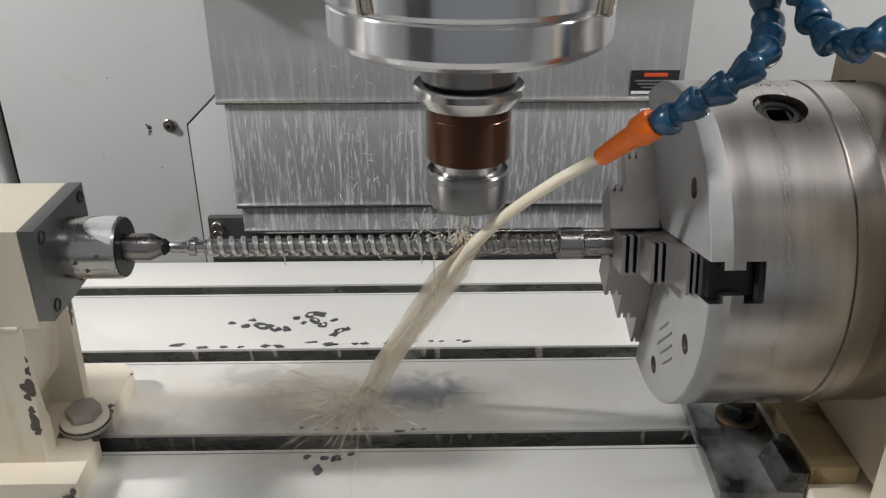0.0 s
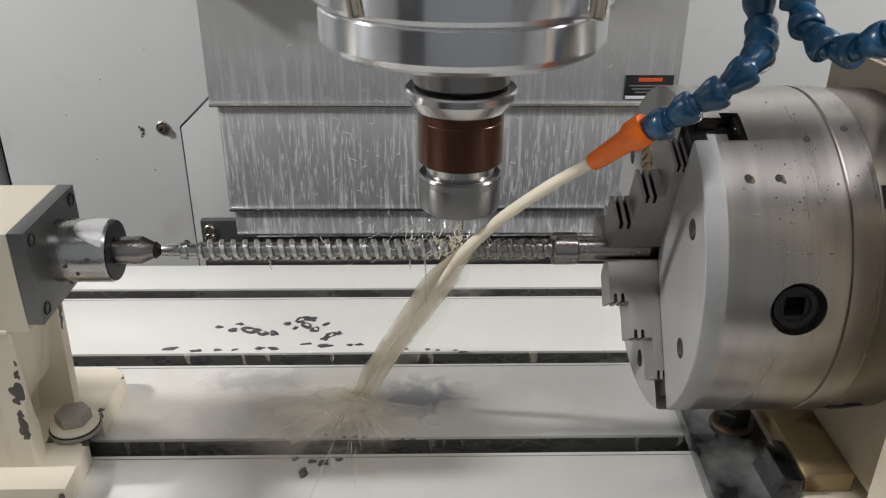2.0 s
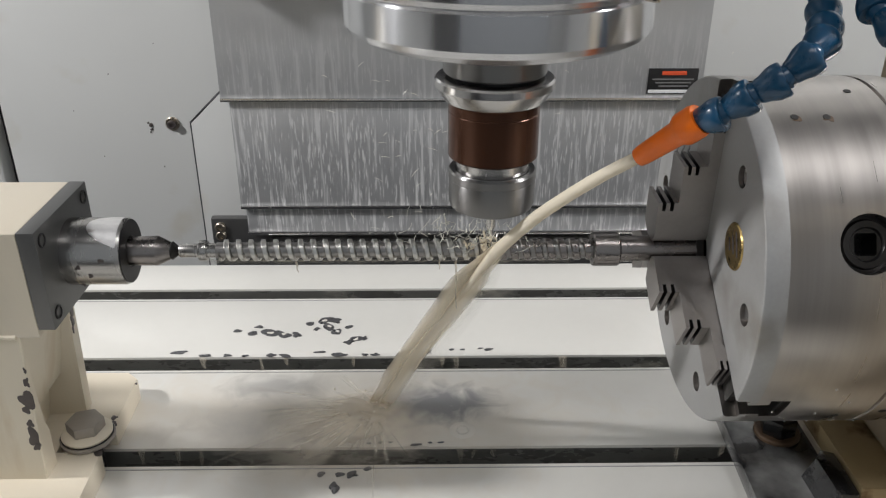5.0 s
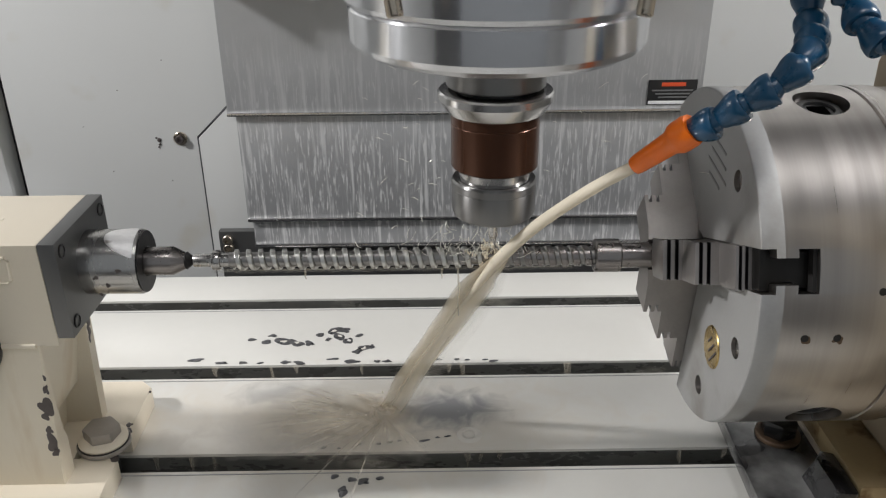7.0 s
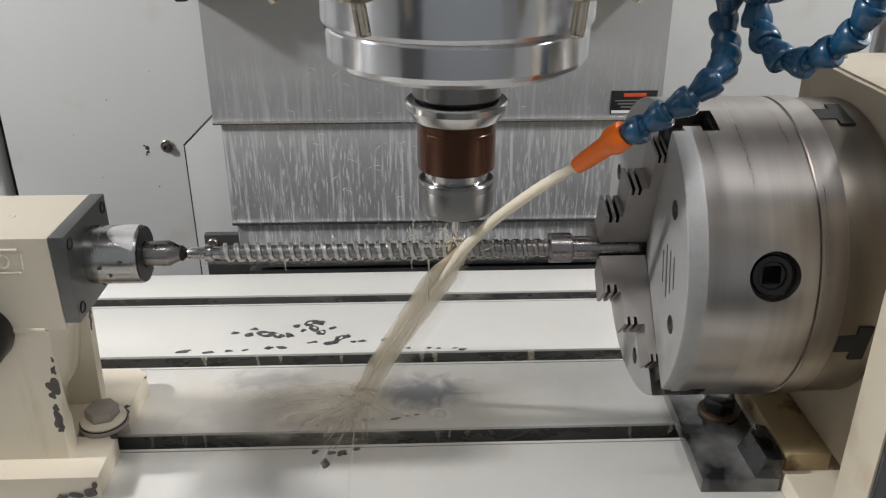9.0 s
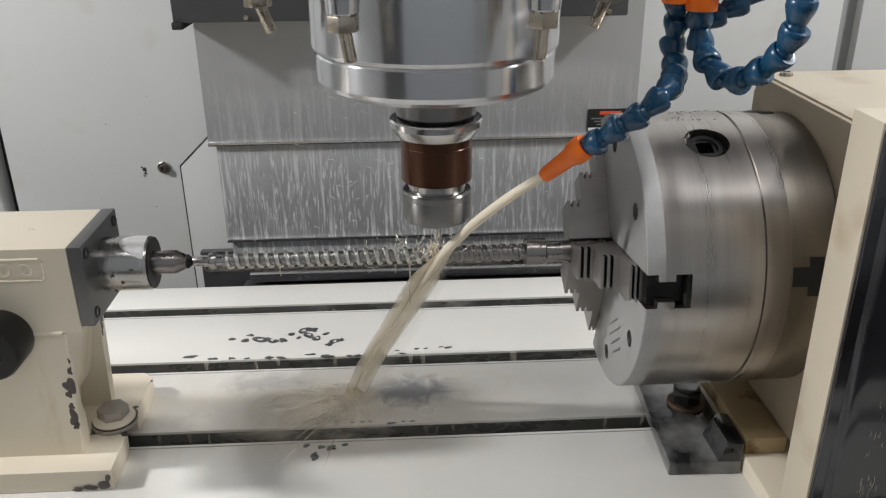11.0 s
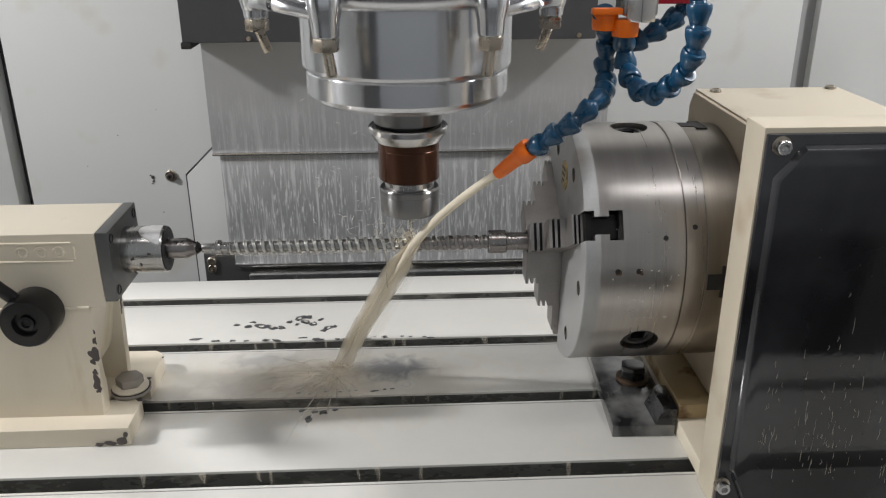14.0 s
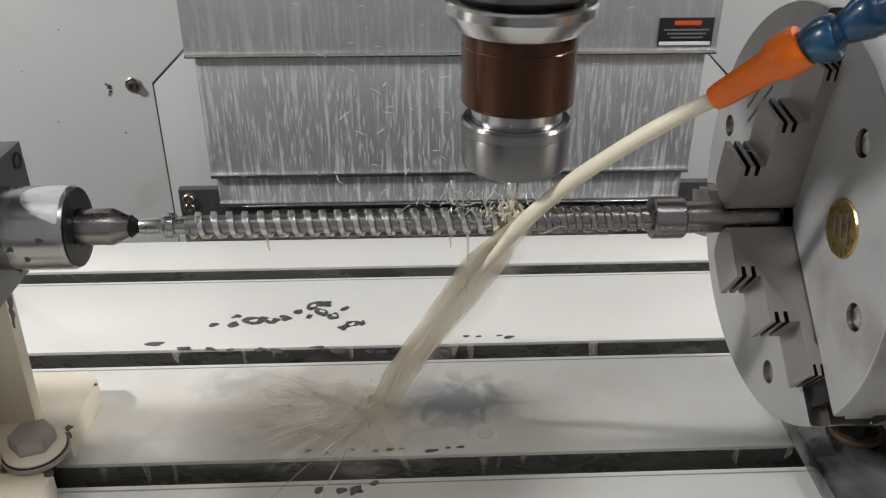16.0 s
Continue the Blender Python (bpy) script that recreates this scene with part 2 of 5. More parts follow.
def streaked_sheet(name):
    """Stainless cover sheet, brushed, with upright runs of dried coolant that thin out upwards."""
    m = material(name, (0.43, 0.435, 0.44), 0.40, 0.45, 0.08, 30, 0.04, (1, 1, 1), 500)
    nodes, link = links(m)
    b = nodes["Principled BSDF"]
    co = nodes.new("ShaderNodeTexCoord")
    runs = []
    for sx, sz, s, lo, hi in ((1, 0.05, 190, 0.53, 0.66), (1, 0.11, 430, 0.55, 0.66)):
        mp = nodes.new("ShaderNodeMapping")
        mp.inputs["Scale"].default_value = (sx, 1, sz)
        n = nodes.new("ShaderNodeTexNoise")
        n.inputs["Scale"].default_value, n.inputs["Detail"].default_value = s, 3
        link.new(co.outputs["Object"], mp.inputs["Vector"])
        link.new(mp.outputs["Vector"], n.inputs["Vector"])
        r = nodes.new("ShaderNodeMapRange")
        r.inputs[1].default_value, r.inputs[2].default_value = lo, hi
        link.new(n.outputs["Fac"], r.inputs[0])
        runs.append(r.outputs[0])
    mx = nodes.new("ShaderNodeMath")
    mx.operation = "MAXIMUM"
    link.new(runs[0], mx.inputs[0])
    link.new(runs[1], mx.inputs[1])
    sep = nodes.new("ShaderNodeSeparateXYZ")
    link.new(co.outputs["Object"], sep.inputs[0])
    up = nodes.new("ShaderNodeMapRange")
    up.inputs[1].default_value, up.inputs[2].default_value, up.inputs[3].default_value, up.inputs[4].default_value = 0.05, 0.30, 0.76, 0.0
    link.new(sep.outputs["Z"], up.inputs[0])
    mu = nodes.new("ShaderNodeMath")
    mu.operation = "MULTIPLY"
    link.new(mx.outputs[0], mu.inputs[0])
    link.new(up.outputs[0], mu.inputs[1])
    old = b.inputs["Base Color"].links[0].from_socket
    dm = nodes.new("ShaderNodeMix")
    dm.data_type = "RGBA"
    dm.inputs[7].default_value = (0.80, 0.80, 0.79, 1)
    link.new(mu.outputs[0], dm.inputs[0])
    link.new(old, dm.inputs[6])
    link.new(dm.outputs[2], b.inputs["Base Color"])
    inv = nodes.new("ShaderNodeMath")
    inv.operation = "MULTIPLY_ADD"
    inv.inputs[1].default_value, inv.inputs[2].default_value = -0.45, 0.45
    link.new(mu.outputs[0], inv.inputs[0])
    link.new(inv.outputs[0], b.inputs["Metallic"])
    return m


PANEL = streaked_sheet("stainless_cover_sheet")


def filmed_table():
    """Iron table under a milky film of coolant; where the jet washes it the film is thin and grey."""
    m = material("coolant_film_on_table", (0.66, 0.648, 0.605), 0.2, 0, 0.05, 10, 0.03, fine=120, rough_vary=0.08, coat=0.6)
    nodes, link = links(m)
    b = nodes["Principled BSDF"]
    co = nodes.new("ShaderNodeTexCoord")
    out = b.inputs["Base Color"].links[0].from_socket
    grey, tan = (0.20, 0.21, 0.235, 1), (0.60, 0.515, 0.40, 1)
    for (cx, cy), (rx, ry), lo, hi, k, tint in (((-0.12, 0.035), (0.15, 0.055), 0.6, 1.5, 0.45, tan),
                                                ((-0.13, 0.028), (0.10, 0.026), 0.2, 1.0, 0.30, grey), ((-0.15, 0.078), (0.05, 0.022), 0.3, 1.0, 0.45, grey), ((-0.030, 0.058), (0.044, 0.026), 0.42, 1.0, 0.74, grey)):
        mp = nodes.new("ShaderNodeMapping")
        mp.inputs["Location"].default_value = (-cx / rx, -cy / ry, 0)
        mp.inputs["Scale"].default_value = (1 / rx, 1 / ry, 0)
        ln = nodes.new("ShaderNodeVectorMath")
        ln.operation = "LENGTH"
        link.new(co.outputs["Object"], mp.inputs["Vector"])
        n = nodes.new("ShaderNodeTexNoise")
        n.inputs["Scale"].default_value, n.inputs["Detail"].default_value, n.inputs["Distortion"].default_value = 45, 5, 1.2
        link.new(co.outputs["Object"], n.inputs["Vector"])
        link.new(mp.outputs["Vector"], ln.inputs[0])
        a = nodes.new("ShaderNodeMath")
        a.operation = "MULTIPLY_ADD"
        a.inputs[1].default_value = 1.6
        link.new(n.outputs["Fac"], a.inputs[0])
        link.new(ln.outputs["Value"], a.inputs[2])
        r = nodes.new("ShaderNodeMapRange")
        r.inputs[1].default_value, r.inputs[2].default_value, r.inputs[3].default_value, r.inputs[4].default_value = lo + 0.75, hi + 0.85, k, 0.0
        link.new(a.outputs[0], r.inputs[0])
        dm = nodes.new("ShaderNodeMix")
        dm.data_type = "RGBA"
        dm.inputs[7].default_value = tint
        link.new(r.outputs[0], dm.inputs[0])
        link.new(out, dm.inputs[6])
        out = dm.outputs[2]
    link.new(out, b.inputs["Base Color"])
    return m


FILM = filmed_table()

# ---- building helpers ----
ORIGIN = {}


def thing(name, origin, label, category, group="", kind=""):
    """A top-level Empty at its base; the parts are given in the place's metres."""
    ob = new(name)
    ob.empty_display_size = 0.02
    ob.location = origin
    ORIGIN[ob] = Vector(origin)
    return tagged(ob, label, category, group, kind)


def finish(bm, name, mat, angle=35):
    bmesh.ops.recalc_face_normals(bm, faces=bm.faces)
    lim = radians(angle)
    for face in bm.faces:
        face.smooth = True
    for e in bm.edges:
        e.smooth = len(e.link_faces) == 2 and e.calc_face_angle(0) < lim
    me = bpy.data.meshes.new(name)
    bm.to_mesh(me)
    bm.free()
    if mat:
        me.materials.append(mat)
    return me


def part(name, bm, mat, parent, label="", kind="", angle=35):
    root = parent if parent in ORIGIN else parent.parent
    bmesh.ops.translate(bm, verts=bm.verts, vec=-ORIGIN[root])
    ob = new(name, finish(bm, name, mat, angle))
    ob.parent = parent
    return tagged(ob, label, kind=kind)


def single(name, bm, mat, origin, label, category, group="", kind=""):
    """A top-level thing that is one mesh."""
    bmesh.ops.translate(bm, verts=bm.verts, vec=-Vector(origin))
    ob = new(name, finish(bm, name, mat))
    ob.location = origin
    ORIGIN[ob] = Vector(origin)
    return tagged(ob, label, category, group, kind)


def box(x0, x1, y0, y1, z0, z1, bevel=0.001, bm=None, segments=2):
    bm = bm or bmesh.new()
    made = bmesh.ops.create_cube(bm, size=1)["verts"]
    bmesh.ops.scale(bm, verts=made, vec=(x1 - x0, y1 - y0, z1 - z0))
    bmesh.ops.translate(bm, verts=made, vec=((x0 + x1) / 2, (y0 + y1) / 2, (z0 + z1) / 2))
    if bevel:
        edges = list({e for v in made for e in v.link_edges})
        bmesh.ops.bevel(bm, geom=edges, offset=bevel, segments=segments, affect="EDGES", profile=0.6)
    return bm


def turn(profile, centre, axis="Z", steps=64, bm=None, closed=False):
    """A turned solid: profile of (radius, place along the axis)."""
    bm = bm or bmesh.new()
    c = Vector(centre)
    rings = []
    for r, h in profile:
        if r < 1e-6:
            p = {"Z": (0, 0, h), "X": (h, 0, 0), "Y": (0, h, 0)}[axis]
            rings.append([bm.verts.new(c + Vector(p))])
            continue
        ring = []
        for i in range(steps):
            a = 2 * math.pi * i / steps
            u, v = r * math.cos(a), r * math.sin(a)
            p = {"Z": (u, v, h), "X": (h, u, v), "Y": (v, h, u)}[axis]
            ring.append(bm.verts.new(c + Vector(p)))
        rings.append(ring)
    for a, b in zip(rings, rings[1:]):
        for i in range(steps):
            j = (i + 1) % steps
            if len(a) == 1 and len(b) == 1:
                break
            if len(a) == 1:
                bm.faces.new((a[0], b[i], b[j]))
            elif len(b) == 1:
                bm.faces.new((a[i], a[j], b[0]))
            else:
                bm.faces.new((a[i], a[j], b[j], b[i]))
    for ring, end in ((rings[0], True), (rings[-1], False)):
        if len(ring) > 1 and not closed:
            bm.faces.new(ring)
    if closed:
        for i in range(steps):
            j = (i + 1) % steps
            bm.faces.new((rings[-1][i], rings[-1][j], rings[0][j], rings[0][i]))
    return bm


def prism(outline, axis, lo, hi, bevel=0.0, bm=None):
    """A flat outline of two coordinates (in the order x, y, z without the axis) drawn out along the axis."""
    bm = bm or bmesh.new()
    k = "XYZ".index(axis)

    def at(p, h):
        q = list(p)
        q.insert(k, h)
        return q

    a = [bm.verts.new(at(p, lo)) for p in outline]
    b = [bm.verts.new(at(p, hi)) for p in outline]
    faces = [bm.faces.new(a), bm.faces.new(b)]
    n = len(a)
    for i in range(n):
        faces.append(bm.faces.new((a[i], a[(i + 1) % n], b[(i + 1) % n], b[i])))
    if bevel:
        bmesh.ops.recalc_face_normals(bm, faces=faces)
        bmesh.ops.bevel(bm, geom=list({e for fc in faces for e in fc.edges}), offset=bevel, segments=2, affect="EDGES", profile=0.6)
    return bm


def moved(bm, m):
    bmesh.ops.transform(bm, matrix=m, verts=bm.verts)
    return bm


def hexagon(r, h, centre, bm=None, bevel=0.0008):
    """A hexagon head, upright."""
    pts = [(centre[0] + r * math.cos(math.pi / 3 * i + 0.3), centre[1] + r * math.sin(math.pi / 3 * i + 0.3)) for i in range(6)]
    return prism(pts, "Z", centre[2], centre[2] + h, bevel, bm)


def smooth_path(points, per=8):
    """A Catmull-Rom line through the points."""
    pts = [Vector(p) for p in points]
    pts = [2 * pts[0] - pts[1], *pts, 2 * pts[-1] - pts[-2]]
    out = []
    for a, b, c, d in zip(pts, pts[1:], pts[2:], pts[3:]):
        for i in range(per):
            t = i / per
            out.append(0.5 * (2 * b + (c - a) * t + (2 * a - 5 * b + 4 * c - d) * t * t + (3 * b - a - 3 * c + d) * t ** 3))
    out.append(pts[-2])
    return out


def tube(path, radii, steps=12, bm=None, flat=1.0, side=None, wobble=0.0, seed=0):
    """A tube along a path; flat squeezes it across the direction side."""
    bm = bm or bmesh.new()
    rings = []
    for i, p in enumerate(path):
        d = (path[min(i + 1, len(path) - 1)] - path[max(i - 1, 0)]).normalized()
        u = (Vector(side) if side else d.orthogonal()).normalized()
        v = d.cross(u).normalized()
        u = v.cross(d).normalized()
        r = radii[i] if hasattr(radii, "__len__") else radii
        ring = []
        for k in range(steps):
            a = 2 * math.pi * k / steps
            w = 1 + wobble * noise.noise(Vector((k * 0.9 + seed * 7.1, i * 0.35, seed)))
            ring.append(bm.verts.new(p + w * r * (u * math.cos(a) + v * math.sin(a) * flat)))
        rings.append(ring)
    for a, b in zip(rings, rings[1:]):
        for k in range(steps):
            bm.faces.new((a[k], a[(k + 1) % steps], b[(k + 1) % steps], b[k]))
    bm.faces.new(rings[0])
    bm.faces.new(rings[-1])
    return bm


def ribbon(path, half, side, bow=0.002, across=12, power=1.0, seed=0, fade=(0.0, 0.0)):
    """A thin flowing sheet along a path; its thickness thins towards the edges and ends."""
    bm = bmesh.new()
    lay = bm.verts.layers.float.new("thickness")
    flow = bm.verts.layers.float_vector.new("flow")
    side = Vector(side).normalized()
    rows, n = [], len(path)
    for i, p in enumerate(path):
        d = (path[min(i + 1, n - 1)] - path[max(i - 1, 0)]).normalized()
        out = side.cross(d).normalized()
        row = []
        for k in range(across + 1):
            u = 2 * k / across - 1
            w = half[i] * (1 + 0.12 * noise.noise(Vector((u * 2, i * 0.2, seed))))
            v = bm.verts.new(p + side * u * w + out * bow * ((1 - u * u) + 0.15 * noise.noise(Vector((u * 1.5 + seed, i * 0.15, 7)))))
            t = i / (n - 1)
            ends = min(1.0, t / fade[0] if fade[0] else 1.0, (1 - t) / fade[1] if fade[1] else 1.0)
            v[lay] = max(0.0, 1 - abs(u) ** 2.2) ** power * ends
            v[flow] = (u + seed * 3.3, 6 * t, seed)
            row.append(v)
        rows.append(row)
    for a, b in zip(rows, rows[1:]):
        for k in range(across):
            bm.faces.new((a[k], a[k + 1], b[k + 1], b[k]))
    return bm


def spray_dome(centre, rx, ry, h, seed):
    """A low dome of spray, thin at its rim."""
    bm = bmesh.new()
    lay = bm.verts.layers.float.new("thickness")
    flow = bm.verts.layers.float_vector.new("flow")
    rings, c = [], Vector(centre)
    for i in range(9):
        f_ = i / 8
        ring = []
        for k in range(28):
            a = 2 * math.pi * k / 28
            w = 1 + 0.35 * noise.noise(Vector((math.cos(a) * 1.5 + seed, math.sin(a) * 1.5, f_ + seed)))
            z = h * (1 - f_ * f_) * (1 + 0.5 * noise.noise(Vector((math.cos(a) * 2 * f_, math.sin(a) * 2 * f_, seed + 3))))
            v = bm.verts.new(c + Vector((rx * f_ * w * math.cos(a), ry * f_ * w * math.sin(a), z)))
            v[lay] = (1 - f_) ** 1.2
            v[flow] = (f_ * math.cos(a), f_ * math.sin(a), seed)
            ring.append(v)
        rings.append(ring)
    for a, b in zip(rings, rings[1:]):
        for k in range(28):
            bm.faces.new((a[k], a[(k + 1) % 28], b[(k + 1) % 28], b[k]))
    return bm


RIDERS = []  # things that travel with the table
AXIS_Y, AXIS_Z = 0.0016, 0.1523  # the line of centres, chuck to tailstock

# ---- the machine's enclosure ----
def structure(name, bm, mat, label):
    ob = new(name, finish(bm, name, mat))
    ORIGIN[ob] = Vector((0, 0, 0))
    return tagged(ob, label, kind="structure")


def enclosure():
    structure("wall_back", box(-0.610, 0.615, 0.66, 0.70, -0.6, 1.3, 0.003), WALL, "off-white painted sheet-metal wall with faint stains")
    structure("wall_back_left", box(-1.5, -0.632, 0.66, 0.70, -0.6, 1.3, 0.003), WALL, "off-white painted sheet-metal wall beyond the gap")
    structure("wall_back_right", box(0.641, 1.3, 0.655, 0.70, -0.6, 1.3, 0.003), WALL, "off-white painted sheet-metal wall panel")
    structure("gap_left", box(-0.640, -0.600, 0.701, 0.72, -0.6, 1.3, 0), GREY, "dark upright gap between wall panels")
    structure("gap_right", box(0.6152, 0.6408, 0.672, 0.70, -0.6, 1.3, 0), SHADE, "dark upright gap between wall panels")
    structure("wall_left", box(-1.54, -1.5, -1.3, 0.70, -0.6, 1.3, 0), WALL, "off-white painted side wall")
    structure("wall_right", box(1.3, 1.34, -1.3, 0.70, -0.6, 1.3, 0), WALL, "off-white painted side wall")
    # unseen roof, front panels, sill and hall floor, toned for what the steel reflects
    structure("ceiling", box(-1.54, 1.34, -1.0, 0.72, 1.3, 1.34, 0), GREY, "unseen roof, dark grey so that the chuck reflects dark")
    structure("floor", box(-1.54, 1.34, -1.3, 0.72, -0.64, -0.6, 0), GREY, "dark chip tray under the table")
    structure("wall_front_left", box(-1.54, -0.75, -1.34, -1.3, -0.6, 1.3, 0), GREY, "unseen grey front panel beside the door opening, toned for reflections")
    structure("wall_front_right", box(0.8, 1.34, -1.34, -1.3, -0.6, 1.3, 0), SHADE, "unseen grey front panel beside the door opening, toned for reflections")
    structure("wall_front_sill", box(-0.75, 0.8, -1.34, -1.3, -0.6, -0.15, 0), GREY, "unseen dark sill under the door opening")
    structure("hall_floor", box(-6, 6, -9, -1.345, -1.0, -0.95, 0), CONCRETE, "unseen grey concrete floor before the machine, added for reflections")
    # panels with a sloped upper corner beside the column covers
    for name, s in (("wall_panel_left", -1), ("wall_panel_right", 1)):
        out = [(s * 0.357, 0.0152), (s * 0.295, 0.0745), (s * 0.25, 0.0745), (s * 0.25, -0.3), (s * 0.357, -0.3), (s * 0.357, -0.17)]
        ob = structure(name, prism(out, "Y", 0.6555, 0.6595, 0.0006), WALL, "off-white wall panel with a sloped corner and dark seam")
        seam = [Vector((p[0] + s * 0.0012, 0.6585, p[1] + 0.001)) for p in (out[1], out[0], out[5], out[4])]
        ob2 = part("seam", tube(seam, 0.0016, 6), GREY, ob, "dark rubber seam")
    w = thing("wall_bolt", (-0.383, 0.66, 0.014), "small weathered steel bolt with a rust stain on the white wall", "bolt")
    part("washer", turn([(0.0095, 0), (0.0095, -0.002), (0.0085, -0.0028), (0.004, -0.003), (0.0001, -0.003)], (-0.383, 0.66, 0.014), "Y", 24), NICKEL, w)
    part("head", turn([(0.0058, -0.003), (0.0058, -0.0075), (0.005, -0.0085), (0.003, -0.0085), (0.003, -0.006), (0, -0.006)], (-0.383, 0.66, 0.014), "Y", 16), CHIPPED, w)
    bm = bmesh.new()
    for dx, dz, r in ((0, 0, 0.0028), (0.001, -0.006, 0.0018), (-0.003, 0.003, 0.0014), (-0.0015, -0.010, 0.0012)):
        blob(bm, (-0.413 + dx, 0.6598, 0.012 + dz), r, "Y", 0.0012)
    for dx, dz, r in ((-0.045, 0.07, 0.0009), (0.010, -0.060, 0.0010), (-0.10, 0.02, 0.0007), (-0.07, -0.045, 0.0008), (0.02, 0.11, 0.0007)):
        single("wall_speck", blob(bmesh.new(), (-0.413 + dx, 0.6598, 0.012 + dz), r, "Y", 0.0006), CHIPPED, (-0.413 + dx, 0.66, 0.012 + dz), "tiny dark speck on the white wall paint", "paint speck", "wall specks")
    single("wall_chip", bm, CHIPPED, (-0.413, 0.66, 0.012), "small dark paint chip on the white wall", "paint chip")


def blob(bm, centre, r, axis, height, seed=0, steps=14, stretch=1.0, angle=0.0):
    """A low uneven pad with a rounded edge."""
    rng = random.Random(hash((round(centre[0], 4), round(centre[1], 4), seed)))
    amp = [rng.uniform(-0.22, 0.22) for _ in range(4)]
    ph = [rng.uniform(0, 6.3) for _ in range(4)]
    c = Vector(centre)
    rings = []
    for k, (f_, h) in enumerate(((1.0, 0.0), (0.96, height * 0.7), (0.8, height))):
        ring = []
        for i in range(steps):
            a = 2 * math.pi * i / steps
            q = r * f_ * (1 + sum(amp[j] * math.sin((j + 1) * a + ph[j]) for j in range(4)))
            u, v = stretch * q * math.cos(a), q * math.sin(a)
            u, v = u * math.cos(angle) - v * math.sin(angle), u * math.sin(angle) + v * math.cos(angle)
            p = (u, v, h) if axis == "Z" else (u, -h, v) if axis == "Y" else (h, u, v)
            ring.append(bm.verts.new(c + Vector(p)))
        rings.append(ring)
    for a, b in zip(rings, rings[1:]):
        for i in range(steps):
            bm.faces.new((a[i], a[(i + 1) % steps], b[(i + 1) % steps], b[i]))
    bm.faces.new(rings[-1])
    bm.faces.new(rings[0])
    return bm


def column_covers():
    """Telescopic stainless covers in front of the column, each tucked under the one above."""
    c = thing("column_cover", (0, 0.57, -0.11), "grey stainless telescopic column cover streaked with dried coolant", "machine cover")
    for x0, x1, y, z0, z1 in ((-0.2882, 0.2958, 0.556, 0.0765, 0.7), (-0.2790, 0.2860, 0.560, -0.0670, 0.082), (-0.2738, 0.2810, 0.564, -0.1054, -0.062)):
        s = part("cover_sheet", box(x0, x1, y, y + 0.003, z0, z1, 0.0008), PANEL, c)
        part("wiper_lip", box(x0, x1, y - 0.0035, y - 0.0002, z0 - 0.001, z0 + 0.0032, 0.001), BRIGHT, s, "bright folded lower lip")
        part("side_fold", box(x0, x0 + 0.0015, y + 0.003, y + 0.05, z0, z1, 0.0004), PANEL, s)
        part("side_fold", box(x1 - 0.0015, x1, y + 0.003, y + 0.05, z0, z1, 0.0004), PANEL, s)
    l = thing("rear_ledge", (0, 0.60, -0.2), "dark grey cast ledge with bright rails below the covers", "machine frame")
    part("body", box(-0.3230, 0.3260, 0.568, 0.580, -0.2, -0.0860, 0.002), PLATE, l)
    part("bracket", box(-0.30, 0.30, 0.581, 0.655, -0.2, -0.130, 0.002), GREY, l)
    part("rail", box(-0.2500, 0.2600, 0.540, 0.5635, -0.124, -0.1115, 0.002), BRIGHT, l, "bright steel guide rail")
    part("rail", box(-0.2600, 0.2700, 0.545, 0.5635, -0.150, -0.1300, 0.002), PLATE, l, "dull steel guide rail")
    for z in (-0.098, -0.110, -0.165):
        part("bolt", turn([(0.007, 0), (0.007, -0.004), (0.006, -0.005), (0.0032, -0.005), (0.0032, -0.002), (0, -0.002)], (-0.311, 0.568, z), "Y", 16), NICKEL, l, "yellowed cap screw")
    b = thing("head_cover", (0, 0.6, 0.2464), "dark grey painted lower edge of the head cover", "machine cover")
    part("plate", box(-0.2990, 0.2590, 0.500, 0.551, 0.2464, 0.60, 0.003), GREY, b)
    part("corner_foot", box(-0.3000, -0.2860, 0.495, 0.551, 0.2390, 0.2480, 0.002), DARK, b)
    part("bolt", turn([(0.003, 0), (0.003, -0.003), (0, -0.003)], (0.235, 0.5, 0.252), "Y", 12), NICKEL, b)
    part("bolt", turn([(0.003, 0), (0.003, -0.003), (0, -0.003)], (-0.21, 0.5, 0.252), "Y", 12), NICKEL, b)
    # sticker on the upper sheet
    s = thing("warning_sticker", (0.2585, 0.5558, 0.1), "black sticker with a red heading bar and grey lines", "sticker")
    part("sheet", box(0.2286, 0.2888, 0.5548, 0.5557, 0.0845, 0.1155, 0.0002), STICKER, s)
    part("heading", box(0.2450, 0.2745, 0.5543, 0.5549, 0.1075, 0.1122, 0.0002), STICKER_RED, s, "red heading bar")
    for k in range(3):
        part("line", box(0.2340 + 0.004 * k, 0.2840 - 0.003 * k, 0.5543, 0.5549, 0.1015 - 0.0042 * k, 0.1032 - 0.0042 * k, 0.0001), STICKER_GREY, s)
    part("strip", box(0.2300, 0.2870, 0.5543, 0.5549, 0.0855, 0.0895, 0.0001), STICKER_WHITE, s, "white strip")


